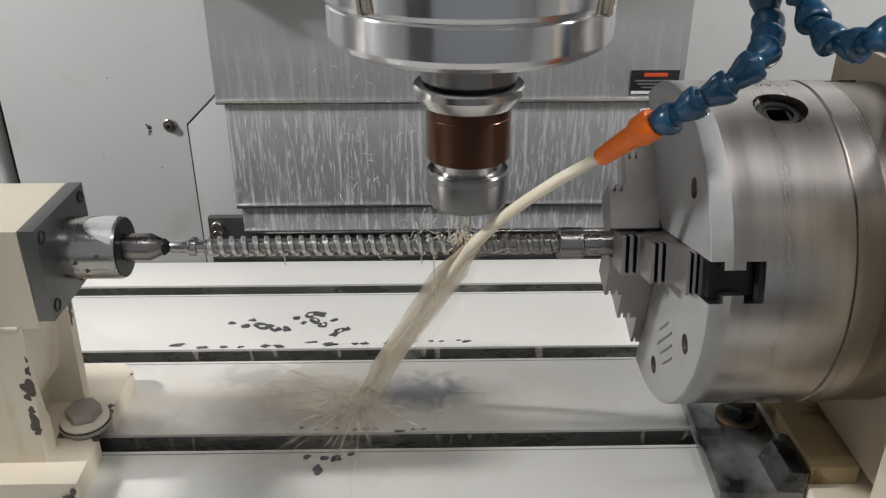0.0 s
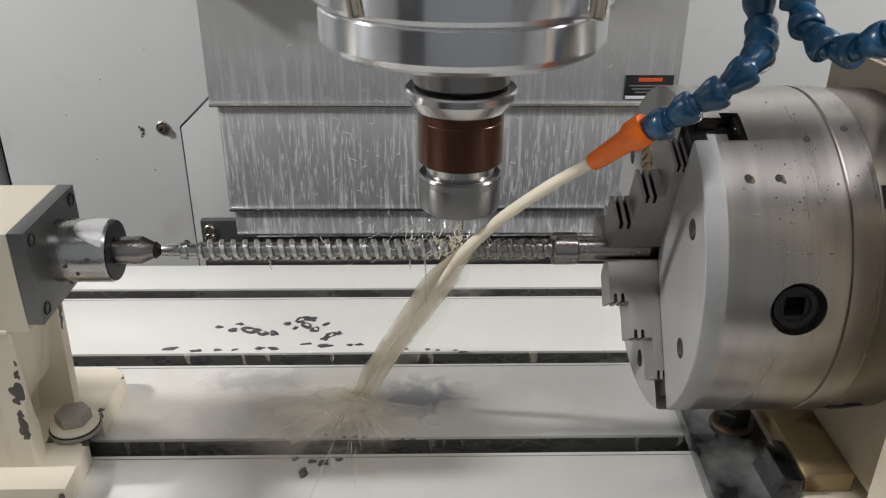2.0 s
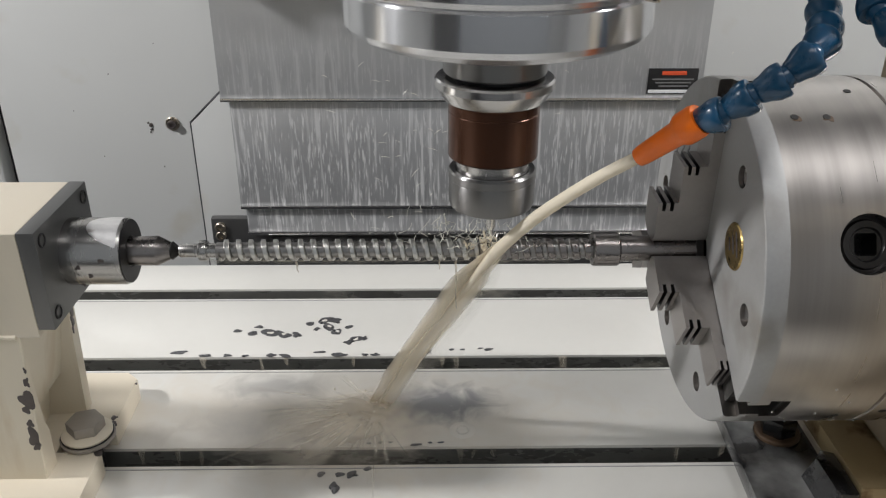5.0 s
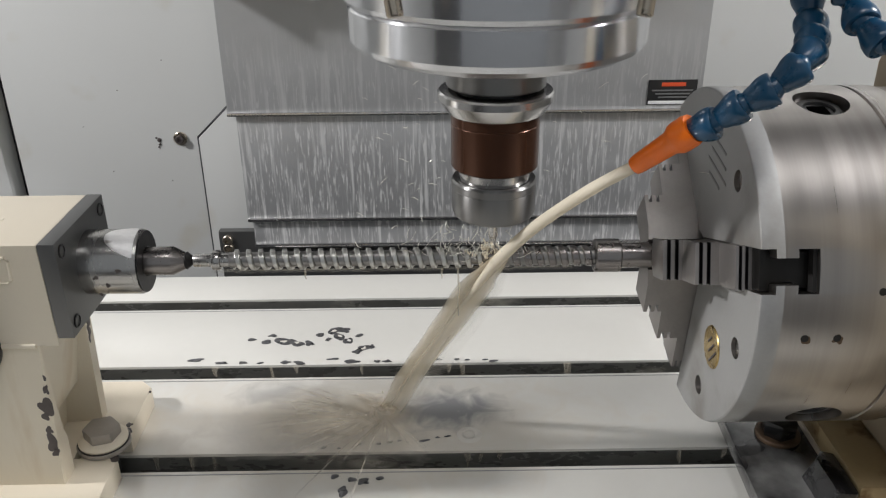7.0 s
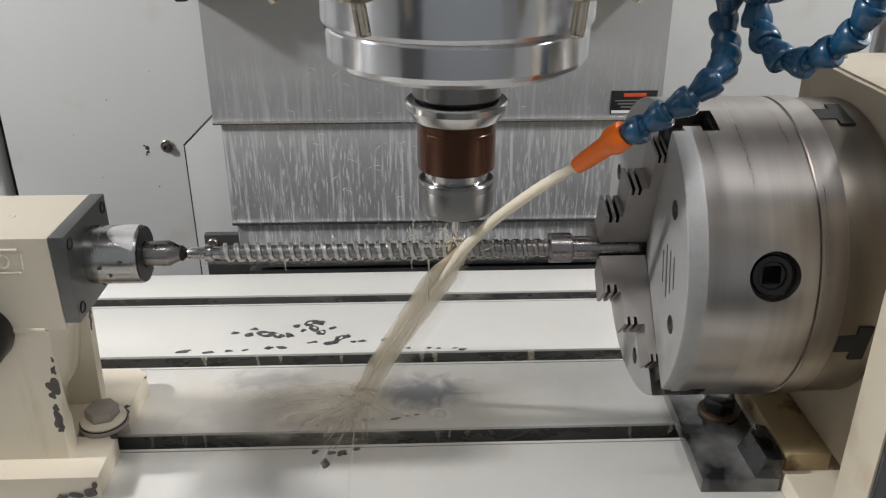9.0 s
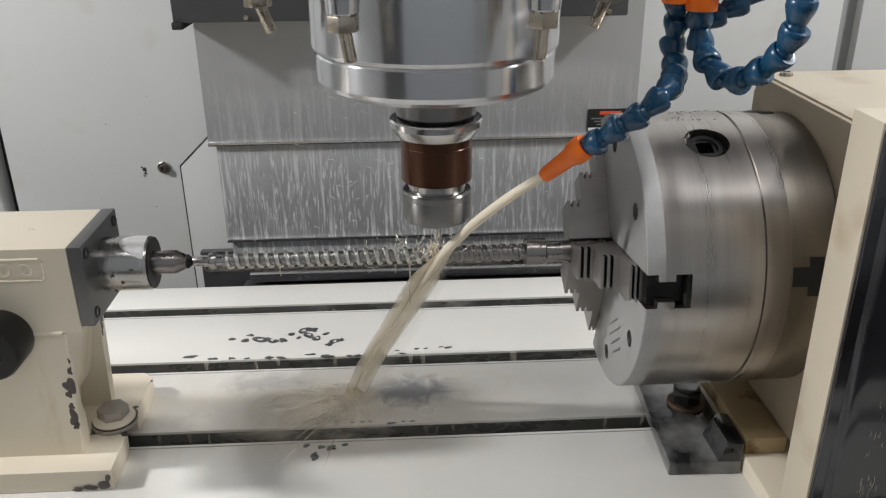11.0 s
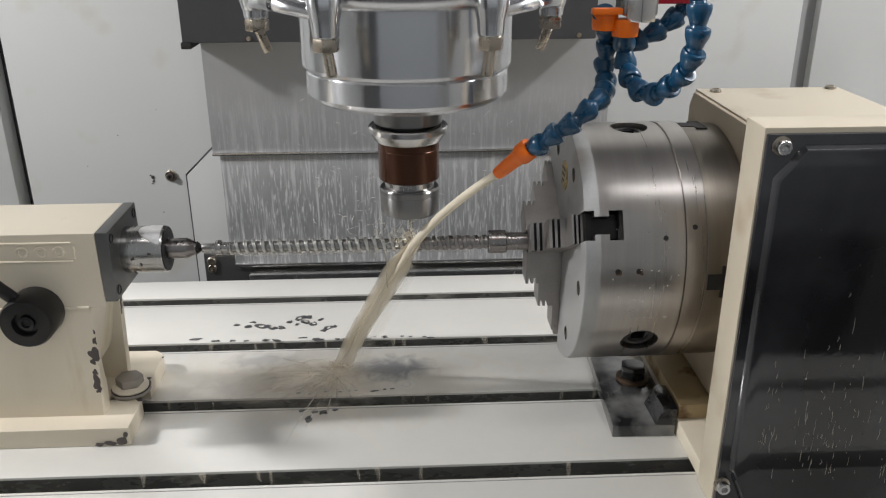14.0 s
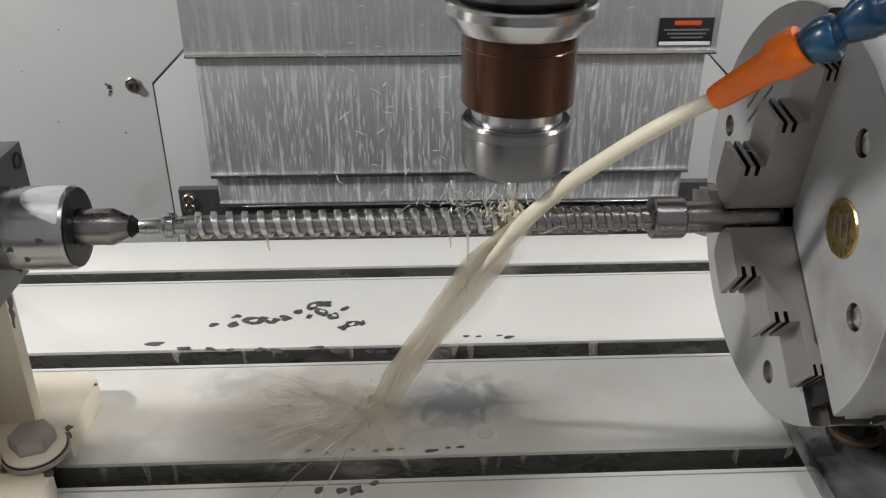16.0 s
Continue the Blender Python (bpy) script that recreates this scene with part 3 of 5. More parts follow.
# ---- spindle, holder and tool ----
def spindle():
    s = thing("spindle_nose", (0, 0, 0.262), "polished steel spindle nose with coolant ring", "spindle")
    part("lower_ring", turn([(0.026, 0.2690), (0.050, 0.2720), (0.0545, 0.2740), (0.0700, 0.2775), (0.0755, 0.2808), (0.0773, 0.2840), (0.0773, 0.2995), (0.0755, 0.3015), (0.05, 0.3015)], (0, 0, 0), "Z", 128), CHROME, s, "polished lower ring", angle=14)
    part("upper_ring", turn([(0.05, 0.3018), (0.0778, 0.3018), (0.0798, 0.3045), (0.0798, 0.3500), (0.05, 0.3500)], (0, 0, 0), "Z", 128), CHROME, s, angle=18)
    part("flange", turn([(0.05, 0.3502), (0.0900, 0.3502), (0.0960, 0.3508), (0.1000, 0.3525), (0.1028, 0.3553), (0.1042, 0.3590), (0.1042, 0.3640), (0.1030, 0.3680), (0.0990, 0.3715), (0.05, 0.373)], (0, 0, 0), "Z", 128), CHROME, s, "polished coolant ring")
    part("housing", turn([(0.05, 0.374), (0.095, 0.374), (0.095, 0.50), (0.05, 0.50)], (0, 0, 0), "Z", 64), PLATE, s)
    # coolant nozzles round the ring
    nozzle = []
    for k, (bx, by, tx, ty, tz) in enumerate(((-0.0520, -0.0950, -0.0485, -0.1010, 0.3105), (0.0550, -0.0930, 0.0520, -0.0985, 0.3095), (-0.1075, -0.0230, -0.1010, -0.0210, 0.3150), (0.1055, -0.0230, 0.0990, -0.0190, 0.3145))):
        hz = 0.3262 if k < 2 else 0.3305
        a, b = Vector((bx, by, hz + 0.0040)), Vector((tx, ty, tz))
        d = (b - a).normalized()
        n = part("nozzle_body", tube([Vector((bx, by, z)) for z in (hz + 0.0085, hz + 0.0098, hz + 0.0150, 0.3460, 0.3520, 0.3590, 0.3620)], [0.0076, 0.0088, 0.0092, 0.0097, 0.0112, 0.0122, 0.0110], 24), CHROME, s, "rounded chrome nozzle body")
        part("hex_nut", hexagon(0.0088, 0.0085, (bx, by, hz)), NICKEL, n, "hexagonal nickel nut")
        part("pipe", tube([a + d * 0.004, a + d * 0.006, b - d * 0.001, b], [0.0038, 0.0036, 0.0036, 0.0031], 16), NICKEL, n, "angled nickel outlet pipe")
        c = Vector((bx, by, 0)).normalized()
        part("arm", tube(smooth_path([(bx, by, 0.3530), (bx * 0.9, by * 0.9, 0.3560), (bx * 0.75, by * 0.75, 0.3565)], 4), 0.0072, 14), CHROME, n)
    for sgn in (-1, 1):
        part("feed_pipe", tube(smooth_path([(sgn * 0.1075, -0.023, 0.3490), (sgn * 0.100, -0.055, 0.3540), (sgn * 0.080, -0.080, 0.3540), (sgn * 0.054, -0.095, 0.3500)], 6), 0.0055, 14), CHROME, s, "curved chrome feed pipe")
    h = thing("milling_machine_head", (0, 0.2, 0.5), "grey cast milling head above the spindle", "machine head")
    part("casting", box(-0.14, 0.14, -0.11, 0.50, 0.50, 1.0, 0.02), SHADE, h)

    t = thing("tool_holder", (0, 0, 0.172), "steel collet holder with a browned collar and ground nut", "tool holder")
    part("neck", turn([(0.0, 0.2568), (0.0262, 0.2568), (0.0270, 0.2576), (0.0270, 0.2700), (0, 0.2700)], (0, 0, 0), "Z", 96), NUTSTEEL, t, angle=20)
    part("groove", turn([(0, 0.2535), (0.0228, 0.2535), (0.0228, 0.2570), (0, 0.2570)], (0, 0, 0), "Z", 64), BLACKOX, t, "dark gripper groove", angle=20)
    part("flange", turn([(0, 0.2552), (0.0240, 0.2552), (0.0285, 0.2550), (0.0306, 0.2546), (0.0316, 0.2536), (0.0316, 0.2500), (0.0278, 0.2440), (0.0266, 0.2426), (0, 0.2426)], (0, 0, 0), "Z", 96), BRIGHT, t, "bright gripper flange", angle=20)
    part("collar", turn([(0, 0.2424), (0.0238, 0.2424), (0.0244, 0.2414), (0.0244, 0.2368), (0.0241, 0.2364), (0.0244, 0.2360), (0.0244, 0.2120), (0.0236, 0.2110), (0, 0.2110)], (0, 0, 0), "Z", 96), BROWN, t, "browned steel collar", angle=18)
    part("stem", turn([(0, 0.2109), (0.0200, 0.2109), (0.0200, 0.1990), (0, 0.1990)], (0, 0, 0), "Z", 64), BRIGHT, t, angle=20)
    part("collet_nut", turn([(0.0204, 0.2035), (0.0232, 0.2040), (0.0241, 0.2028), (0.0241, 0.1990), (0.0237, 0.1985), (0.0239, 0.1978), (0.0238, 0.1850), (0.0230, 0.1826), (0.0205, 0.1812), (0.006, 0.1808), (0.006, 0.1830), (0.0195, 0.184)], (0, 0, 0), "Z", 96, None, True), NUTSTEEL, t, "ground collet nut", angle=18)
    # end mill with two flutes, turning with the spindle
    e = single("end_mill", end_mill(), BRIGHT, (0, 0, 0.156), "thin bright steel end mill in the collet", "cutting tool")
    return e


def end_mill():
    bm = bmesh.new()
    rings = []
    for i in range(26):
        z = 0.1850 - 0.0280 * i / 25
        tw = 0 if z > 0.166 else (0.166 - z) * 420
        ring = []
        for k in range(20):
            a = 2 * math.pi * k / 20
            r = 0.0028 if z > 0.166 else 0.0024 * (0.72 + 0.28 * abs(math.cos(a)))
            ring.append(bm.verts.new((r * math.cos(a + tw), r * math.sin(a + tw), z)))
        rings.append(ring)
    for a, b in zip(rings, rings[1:]):
        for k in range(20):
            bm.faces.new((a[k], a[(k + 1) % 20], b[(k + 1) % 20], b[k]))
    bm.faces.new(rings[0])
    bm.faces.new(rings[-1])
    return bm


# ---- segmented coolant hoses ----
def hose_segment(r, length):
    """One link: a ball that sits in a flared socket, along +z."""
    return finish(turn([(0.0, -0.0035), (0.0040, -0.0032), (0.0054, -0.0016), (0.0057, 0.0), (0.0051, 0.0014), (0.0049, 0.0024), (0.0054, 0.0030), (r * 0.78, length * 0.40), (r * 0.95, length * 0.62), (r, length * 0.78),
                        (r, length * 0.93), (r * 0.93, length), (r * 0.66, length), (0.0, length * 0.9)], (0, 0, 0), "Z", 24), "hose_segment", BLUE)


LINK = hose_segment(0.0080, 0.0150)


def hose(name, points, label):
    h = thing(name, points[0], label, "coolant hose", "segmented coolant hoses")
    path = smooth_path(points, 24)
    run, last, n = 0.0, None, 0
    for a, b in zip(path, path[1:]):
        run += (b - a).length
        if last is None or run >= 0.0139:
            run = 0.0
            last = a
            i = path.index(a)
            j = min(i + 14, len(path) - 1)
            d = (path[j] - a)
            if d.length < 1e-5:
                continue
            o = new("link", LINK)
            o.parent = h
            o.matrix_basis = Matrix.Translation(a - Vector(points[0])) @ d.to_track_quat("Z", "Y").to_matrix().to_4x4()
    return h


def hoses():
    hose("coolant_hose", [(0.0840, -0.0690, 0.2510), (0.0930, -0.0750, 0.2570), (0.1045, -0.0800, 0.2670), (0.1160, -0.0830, 0.2752), (0.1250, -0.0810, 0.2830), (0.1362, -0.0680, 0.2885), (0.1432, -0.0490, 0.2940), (0.1440, -0.0400, 0.3040), (0.1438, -0.0420, 0.3160), (0.1420, -0.0460, 0.3280), (0.1385, -0.0540, 0.3380)],
         "blue segmented plastic coolant hose bent to the nozzle")
    hose("coolant_hose", [(0.1500, -0.0640, 0.3340), (0.1525, -0.0570, 0.3220), (0.1540, -0.0600, 0.3100), (0.1552, -0.0730, 0.3010), (0.1610, -0.0840, 0.2950), (0.1668, -0.0965, 0.2975), (0.1750, -0.1080, 0.3065), (0.1797, -0.1165, 0.3190), (0.1815, -0.1200, 0.3350), (0.1815, -0.1200, 0.3500), (0.1800, -0.1150, 0.3700)],
         "blue segmented plastic coolant hose hanging in a loop")
    hose("coolant_hose", [(0.1560, -0.0450, 0.3190), (0.1690, -0.0460, 0.3260), (0.1830, -0.0470, 0.3340), (0.1960, -0.048, 0.3470), (0.2040, -0.048, 0.3620)], "blue segmented plastic coolant hose rising behind the loop")
    tip, joint = Vector((0.0655, -0.0545, 0.2292)), Vector((0.0868, -0.0712, 0.2535))
    n = thing("hose_nozzle", joint, "orange plastic coolant nozzle on the blue hose", "coolant nozzle")
    d = (joint - tip).normalized()
    ln = (joint - tip).length
    q = Matrix.Translation(tip) @ d.to_track_quat("Z", "Y").to_matrix().to_4x4()
    part("cone", moved(turn([(0.0034, 0.004), (0.0036, 0.0), (0.0045, 0.0), (0.0050, 0.003), (0.0058, ln - 0.016), (0.0060, ln - 0.013), (0.0077, ln - 0.010), (0.0080, ln - 0.0085), (0.0080, ln - 0.002), (0.0074, ln), (0.0050, ln), (0.0, ln - 0.002)], (0, 0, 0), "Z", 32), q), ORANGE, n)
    v = thing("coolant_valve", (0.147, -0.055, 0.35), "steel valve block with orange hose couplings", "valve")
    part("block", box(0.1480, 0.1720, -0.066, -0.040, 0.3430, 0.3800, 0.002), BRIGHT, v)
    part("hex_body", hexagon(0.0110, 0.018, (0.1600, -0.066, 0.3400)), BRIGHT, v, "hexagonal steel body")
    part("coupling", turn([(0.0060, 0.3290), (0.0088, 0.3295), (0.0092, 0.3330), (0.0092, 0.3410), (0, 0.3415)], (0.1510, -0.062, 0), "Z", 24), ORANGE, v, "orange hose coupling")
    part("coupling", turn([(0.0060, 0.3330), (0.0085, 0.3335), (0.0090, 0.3360), (0.0090, 0.3440), (0, 0.3445)], (0.1375, -0.058, 0), "Z", 24), ORANGE, v, "orange hose coupling")
    part("lever", box(0.1260, 0.1470, -0.070, -0.062, 0.3445, 0.3490, 0.0015), ORANGE, v, "orange valve lever")
    part("handle", box(0.1720, 0.1990, -0.058, -0.050, 0.3500, 0.3580, 0.0025), RED, v, "red valve handle")


# ---- table ----
def table():
    t = thing("machine_table", (0, 0, 0), "iron slotted machine table under a film of milky coolant", "machine table")
    edges = [0.2735, 0.2265, 0.2094, 0.1185, 0.1011, 0.0107, -0.0065, -0.0955, -0.1138, -0.2030, -0.2210, -0.3105, -0.3285, -0.3780]
    for y1, y0 in zip(edges[::2], edges[1::2]):
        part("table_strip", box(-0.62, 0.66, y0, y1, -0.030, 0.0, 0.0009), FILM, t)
    for y1, y0 in zip(edges[1::2], edges[2::2]):
        part("slot_wall", box(-0.619, 0.659, y1 - 0.0001, y1 + 0.010, -0.0305, -0.0022, 0), SLOT, t, "wet dark slot side")
    part("casting", box(-0.62, 0.66, -0.378, 0.2735, -0.09, -0.0310, 0.002), SLOT, t, "dark slot bottom and casting")
    rng = random.Random(9)
    for y1 in (-0.0955, 0.0107, -0.2030, 0.1185):
        for k in range(8):
            x = rng.uniform(-0.24, 0.16)
            h = rng.uniform(0.006, 0.018)
            part("drip", tube([Vector((x, y1 - 0.0004, -0.0015)), Vector((x + rng.gauss(0, 0.0006), y1 - 0.0006, -0.0015 - h * 0.6)), Vector((x + rng.gauss(0, 0.0008), y1 - 0.0004, -0.0015 - h))], [rng.uniform(0.0010, 0.0030), 0.0014, 0.0006], 6), SPRAY, t, "pale coolant drip")
    for y in edges[2::2]:
        part("edge_line", box(-0.619, 0.659, y - 0.0040, y - 0.0033, -0.001, 0.0003, 0), SHADE, t, "thin dark edge line in the film")
    part("lip", tube([Vector((-0.62, 0.2736, -0.002)), Vector((0.66, 0.2736, -0.002))], 0.0016, 6), GREY, t)
    RIDERS.append(t)
    # bare wet patches in the film
    rng = random.Random(5)
    spots = []

    def patch(items, cat_label):
        cx, cy = items[0][0], items[0][1]
        s = thing("bare_patch", (cx, cy, 0.0002), cat_label, "wet patch", "bare patches in the film")
        for x, y, r, st, an in items:
            part("spot", blob(bmesh.new(), (x, y, 0.0002), r, "Z", 0.0004, 1, 18, st, an), BARE, s)
            if r > 0.0036:  # film left standing inside the larger ones
                part("film_island", blob(bmesh.new(), (x + 0.2 * r, y - 0.1 * r, 0.0005), r * 0.36, "Z", 0.0004, 2, 12, 1.5, an + 0.5), FILM, s, "milky film inside the patch")
        spots.append(s)

    patch([(-0.1300, 0.1700, 0.0046, 1.4, 0.4), (-0.1200, 0.1710, 0.0036, 1.5, -0.2), (-0.1240, 0.1610, 0.0040, 1.6, 2.0), (-0.1160, 0.1540, 0.0038, 1.3, 1.8), (-0.1400, 0.1640, 0.0026, 1.5, 0.3), (-0.1070, 0.1620, 0.0024, 1.4, 0.6), (-0.1330, 0.1560, 0.0020, 1.5, 0.9)], "dark broken bare patch in the coolant film")
    patch([(-0.1690, 0.1530, 0.0050, 1.6, -0.3), (-0.1580, 0.1510, 0.0040, 1.8, -0.5), (-0.1830, 0.1520, 0.0030, 1.5, 0.2), (-0.1960, 0.1560, 0.0022, 1.6, 0), (-0.1790, 0.1620, 0.0020, 1.8, 0.1), (-0.1470, 0.1500, 0.0030, 1.6, -0.6)], "scattered dark bare spots in the coolant film")
    patch([(-0.1010, 0.1440, 0.0042, 1.2, 0.6), (-0.1050, 0.1390, 0.0030, 1.3, 0.1), (-0.0940, 0.1460, 0.0024, 1.2, 1.0)], "small cluster of dark bare spots")
    patch([(-0.1000, -0.0270, 0.0032, 1.5, 1.4), (-0.0960, -0.0160, 0.0020, 1.6, 0.1), (-0.0880, -0.0170, 0.0030, 1.3, 0.3), (-0.0780, -0.0130, 0.0018, 1.5, 0.2), (-0.1080, -0.0140, 0.0020, 1.5, 0.1)], "dark bare spots near the front slot")
    bm_items = [(-0.235 + 0.018 * k + rng.uniform(-0.006, 0.006), 0.1215 + rng.uniform(0, 0.006), rng.uniform(0.0010, 0.0026), rng.uniform(1.5, 3.0), rng.uniform(-0.2, 0.2)) for k in range(12)]
    patch(bm_items, "row of small dark spots along the slot edge")
    bm_items = [(-0.060 + 0.012 * k + rng.uniform(-0.004, 0.004), 0.1215 + rng.uniform(0, 0.004), rng.uniform(0.0008, 0.0020), rng.uniform(1.5, 2.6), 0.1) for k in range(7)]
    patch(bm_items, "row of small dark spots along the slot edge")
    bm_items = [(-0.115 + 0.011 * k + rng.uniform(-0.004, 0.004), 0.0140 + rng.uniform(0, 0.003), rng.uniform(0.0007, 0.0016), rng.uniform(1.5, 2.6), 0.1) for k in range(9)]
    patch(bm_items, "row of small dark spots along the slot edge")
    # screw-hole crater and faint rings in the film
    c = thing("table_hole", (-0.0159, 0.0273, 0), "small round hole in the table half filled with coolant", "hole")
    part("rim", turn([(0.0040, 0.0001), (0.0046, 0.0006), (0.0060, 0.0008), (0.0090, 0.0000)], (-0.0159, 0.0273, 0), "Z", 28, None, True), FILM, c)
    part("pit", turn([(0.0, 0.00025), (0.0036, 0.0003), (0.0038, 0.0001), (0, 0.0001)], (-0.0159, 0.0273, 0), "Z", 24), FILM, c, "shallow pit")
    RIDERS.append(c)
    return spots

# ---- tailstock ----
def socket_screw(parent, centre, axis, r, h, mat, sign):
    """A cap screw with a socket, standing out along the axis."""
    p = [(0, 0), (r, 0), (r, sign * h * 0.85), (r * 0.9, sign * h), (r * 0.55, sign * h), (r * 0.5, sign * h * 0.4), (0, sign * h * 0.4)]
    s = part("cap_screw", turn(p, centre, axis, 20), mat, parent)
    c = Vector(centre)
    k = "XYZ".index(axis)
    c[k] += sign * h * 0.42
    part("socket", turn([(0, 0), (r * 0.48, 0), (r * 0.46, sign * h * 0.06), (0, sign * h * 0.06)], c, axis, 6), DARK, s)
    return s


def tailstock():
    t = thing("tailstock", (-0.33, 0, 0), "cream painted tailstock with chipped edges and a steel quill", "tailstock")
    body = part("body", box(-0.60, -0.2522, -0.0370, 0.0355, 0.1180, 0.1815, 0.0012), CREAM, t)
    # pedestal with a slightly sloped flank
    # its end is hollowed between a front cheek and a rear rib, deeper towards the bolt
    bm, rows = bmesh.new(), []
    for z, deep, cheek in ((0.1178, 0.0010, 0.0012), (0.0700, 0.0075, 0.0068), (0.0520, 0.0110, 0.0100), (0.0440, 0.0200, 0.0130), (0.0172, 0.0235, 0.0145)):
        k = (0.1178 - z) / 0.10
        xe, rear = -0.2640 - 0.0055 * k, 0.0340 + 0.004 * k
        out = [(-0.60, -0.0366), (xe - 0.0008, -0.0366), (xe, -0.0358), (xe, -0.0366 + cheek), (xe - deep, -0.0340 + cheek * 1.2), (xe - deep, rear - 0.0125), (xe, rear - 0.0100), (xe, rear - 0.0008), (xe - 0.0008, rear), (-0.60, rear)]
        rows.append([bm.verts.new((x, y, z)) for x, y in out])
    for a, b in zip(rows, rows[1:]):
        for q in range(10):
            bm.faces.new((a[q], a[(q + 1) % 10], b[(q + 1) % 10], b[q]))
    bm.faces.new(rows[0])
    bm.faces.new(rows[-1])
    ped = part("pedestal", bm, CREAMRUN, t)
    part("fillet", tube([Vector((-0.60, -0.0365, 0.1182)), Vector((-0.2655, -0.0365, 0.1182))], 0.0018, 10), CREAM, ped)
    # foot with an open bolt slot
    out = [(-0.60, -0.0580), (-0.2440, -0.0565), (-0.2455, -0.0125), (-0.2740, -0.0125), (-0.2740, 0.0140), (-0.2465, 0.0140), (-0.2475, 0.0660), (-0.2560, 0.0740), (-0.60, 0.0740)]
    foot = part("foot", prism(out, "Z", 0.0, 0.0172, 0.0010), CREAM, t)
    part("floor_web", box(-0.2738, -0.2560, -0.0123, 0.0138, 0.0004, 0.0110, 0.0005), CREAM, foot)
    plate = part("end_plate", box(-0.2520, -0.2425, -0.0372, 0.0357, 0.1232, 0.1817, 0.0007), PLATE, t, "dark machined end plate")
    for y in (-0.0300, 0.0285):
        for z in (0.1305, 0.1745):
            part("hole", turn([(0.0042, -0.0005), (0.0042, 0.0006), (0.0034, 0.0008), (0.0030, -0.0003), (0, -0.0003)], (-0.2425, y, z), "X", 20), BLACKOX, plate, "black socket screw in its counterbore")
    quill = part("quill", turn([(0, -0.2425), (0.0193, -0.2425), (0.0193, -0.2110), (0.0186, -0.2096), (0.0180, -0.2094), (0.0100, -0.2094), (0, -0.2094)], (0, AXIS_Y, AXIS_Z), "X", 72), QUILL, t, "turned steel quill sleeve")
    part("bore", turn([(0.0090, -0.2093), (0.0183, -0.2093), (0.0183, -0.2088), (0.0090, -0.2088)], (0, AXIS_Y, AXIS_Z), "X", 48, None, True), BLACKOX, quill, "dark oily bore face")
    bm = bmesh.new()
    for dx, an in ((0.010, 2.6), (0.016, 2.9), (0.023, 2.4), (0.008, 3.5)):
        a = an
        blob(bm, (-0.2425 + dx, AXIS_Y - 0.0192 * math.sin(a - 1.0), AXIS_Z + 0.0192 * math.cos(a - 1.0)), 0.0014, "Y", 0.0006)
    part("pit_mark", bm, CHIPPED, quill)
    bm, grid = bmesh.new(), []
    for q in range(13):  # a bright patch with a curved border on the upper side
        u = q / 12
        x_edge = -0.2290 + 0.0165 * max(0.0, (abs(u - 0.55) / 0.55)) ** 2.2
        grid.append([bm.verts.new((x_edge + (-0.2112 - x_edge) * w / 4, AXIS_Y - 0.01945 * math.cos(0.55 + 1.35 * u), AXIS_Z + 0.01945 * math.sin(0.55 + 1.35 * u))) for w in range(5)])
    for a, b2 in zip(grid, grid[1:]):
        for w in range(4):
            bm.faces.new((a[w], a[w + 1], b2[w + 1], b2[w]))
    part("bright_patch", bm, BRIGHTPATCH, quill, "pale patch with a curved border")
    centre = part("live_centre", turn([(0, -0.2100), (0.0083, -0.2100), (0.0086, -0.1935), (0.0082, -0.1925), (0.0040, -0.1842), (0.0020, -0.1822), (0, -0.1808)], (0, AXIS_Y, AXIS_Z), "X", 48), COLLARMAT, t, "pointed steel live centre")
    part("tip", turn([(0, -0.1858), (0.0050, -0.1858), (0.0054, -0.1852), (0.0030, -0.1822), (0, -0.1804)], (0, AXIS_Y, AXIS_Z), "X", 40), BLACKOX, centre, "dark worn cone")
    # clamp bolt with washers in the slot
    b = thing("clamp_bolt", (-0.2585, 0.0010, 0.0172), "cream-stained hexagon clamp bolt with washers on the tailstock foot", "bolt", "clamp bolts")
    part("washer", turn([(0.0, 0.0176), (0.0165, 0.0176), (0.0170, 0.0182), (0.0170, 0.0204), (0.0160, 0.0210), (0, 0.0210)], (-0.2585, 0.0010, 0), "Z", 40), COATED, b, "thick steel washer")
    # black disc put in as the shade of the crack under the flange
    part("gap", turn([(0.0, 0.0208), (0.0163, 0.0208), (0.0163, 0.0216), (0, 0.0216)], (-0.2585, 0.0010, 0), "Z", 40), BLACKOX, b, "thin black disc painting the shade between the washers")
    part("flange", turn([(0.0, 0.0214), (0.0155, 0.0212), (0.0158, 0.0228), (0.0125, 0.0248), (0, 0.0248)], (-0.2585, 0.0010, 0), "Z", 40), CREAM, b, "coolant-coated flange")
    part("head", hexagon(0.0118, 0.0074, (-0.2585, 0.0010, 0.0248)), COATED, b, "hexagon head")
    part("shank", turn([(0, -0.02), (0.007, -0.02), (0.007, 0.0178), (0, 0.0178)], (-0.2585, 0.0010, 0), "Z", 20), BLACKOX, b)
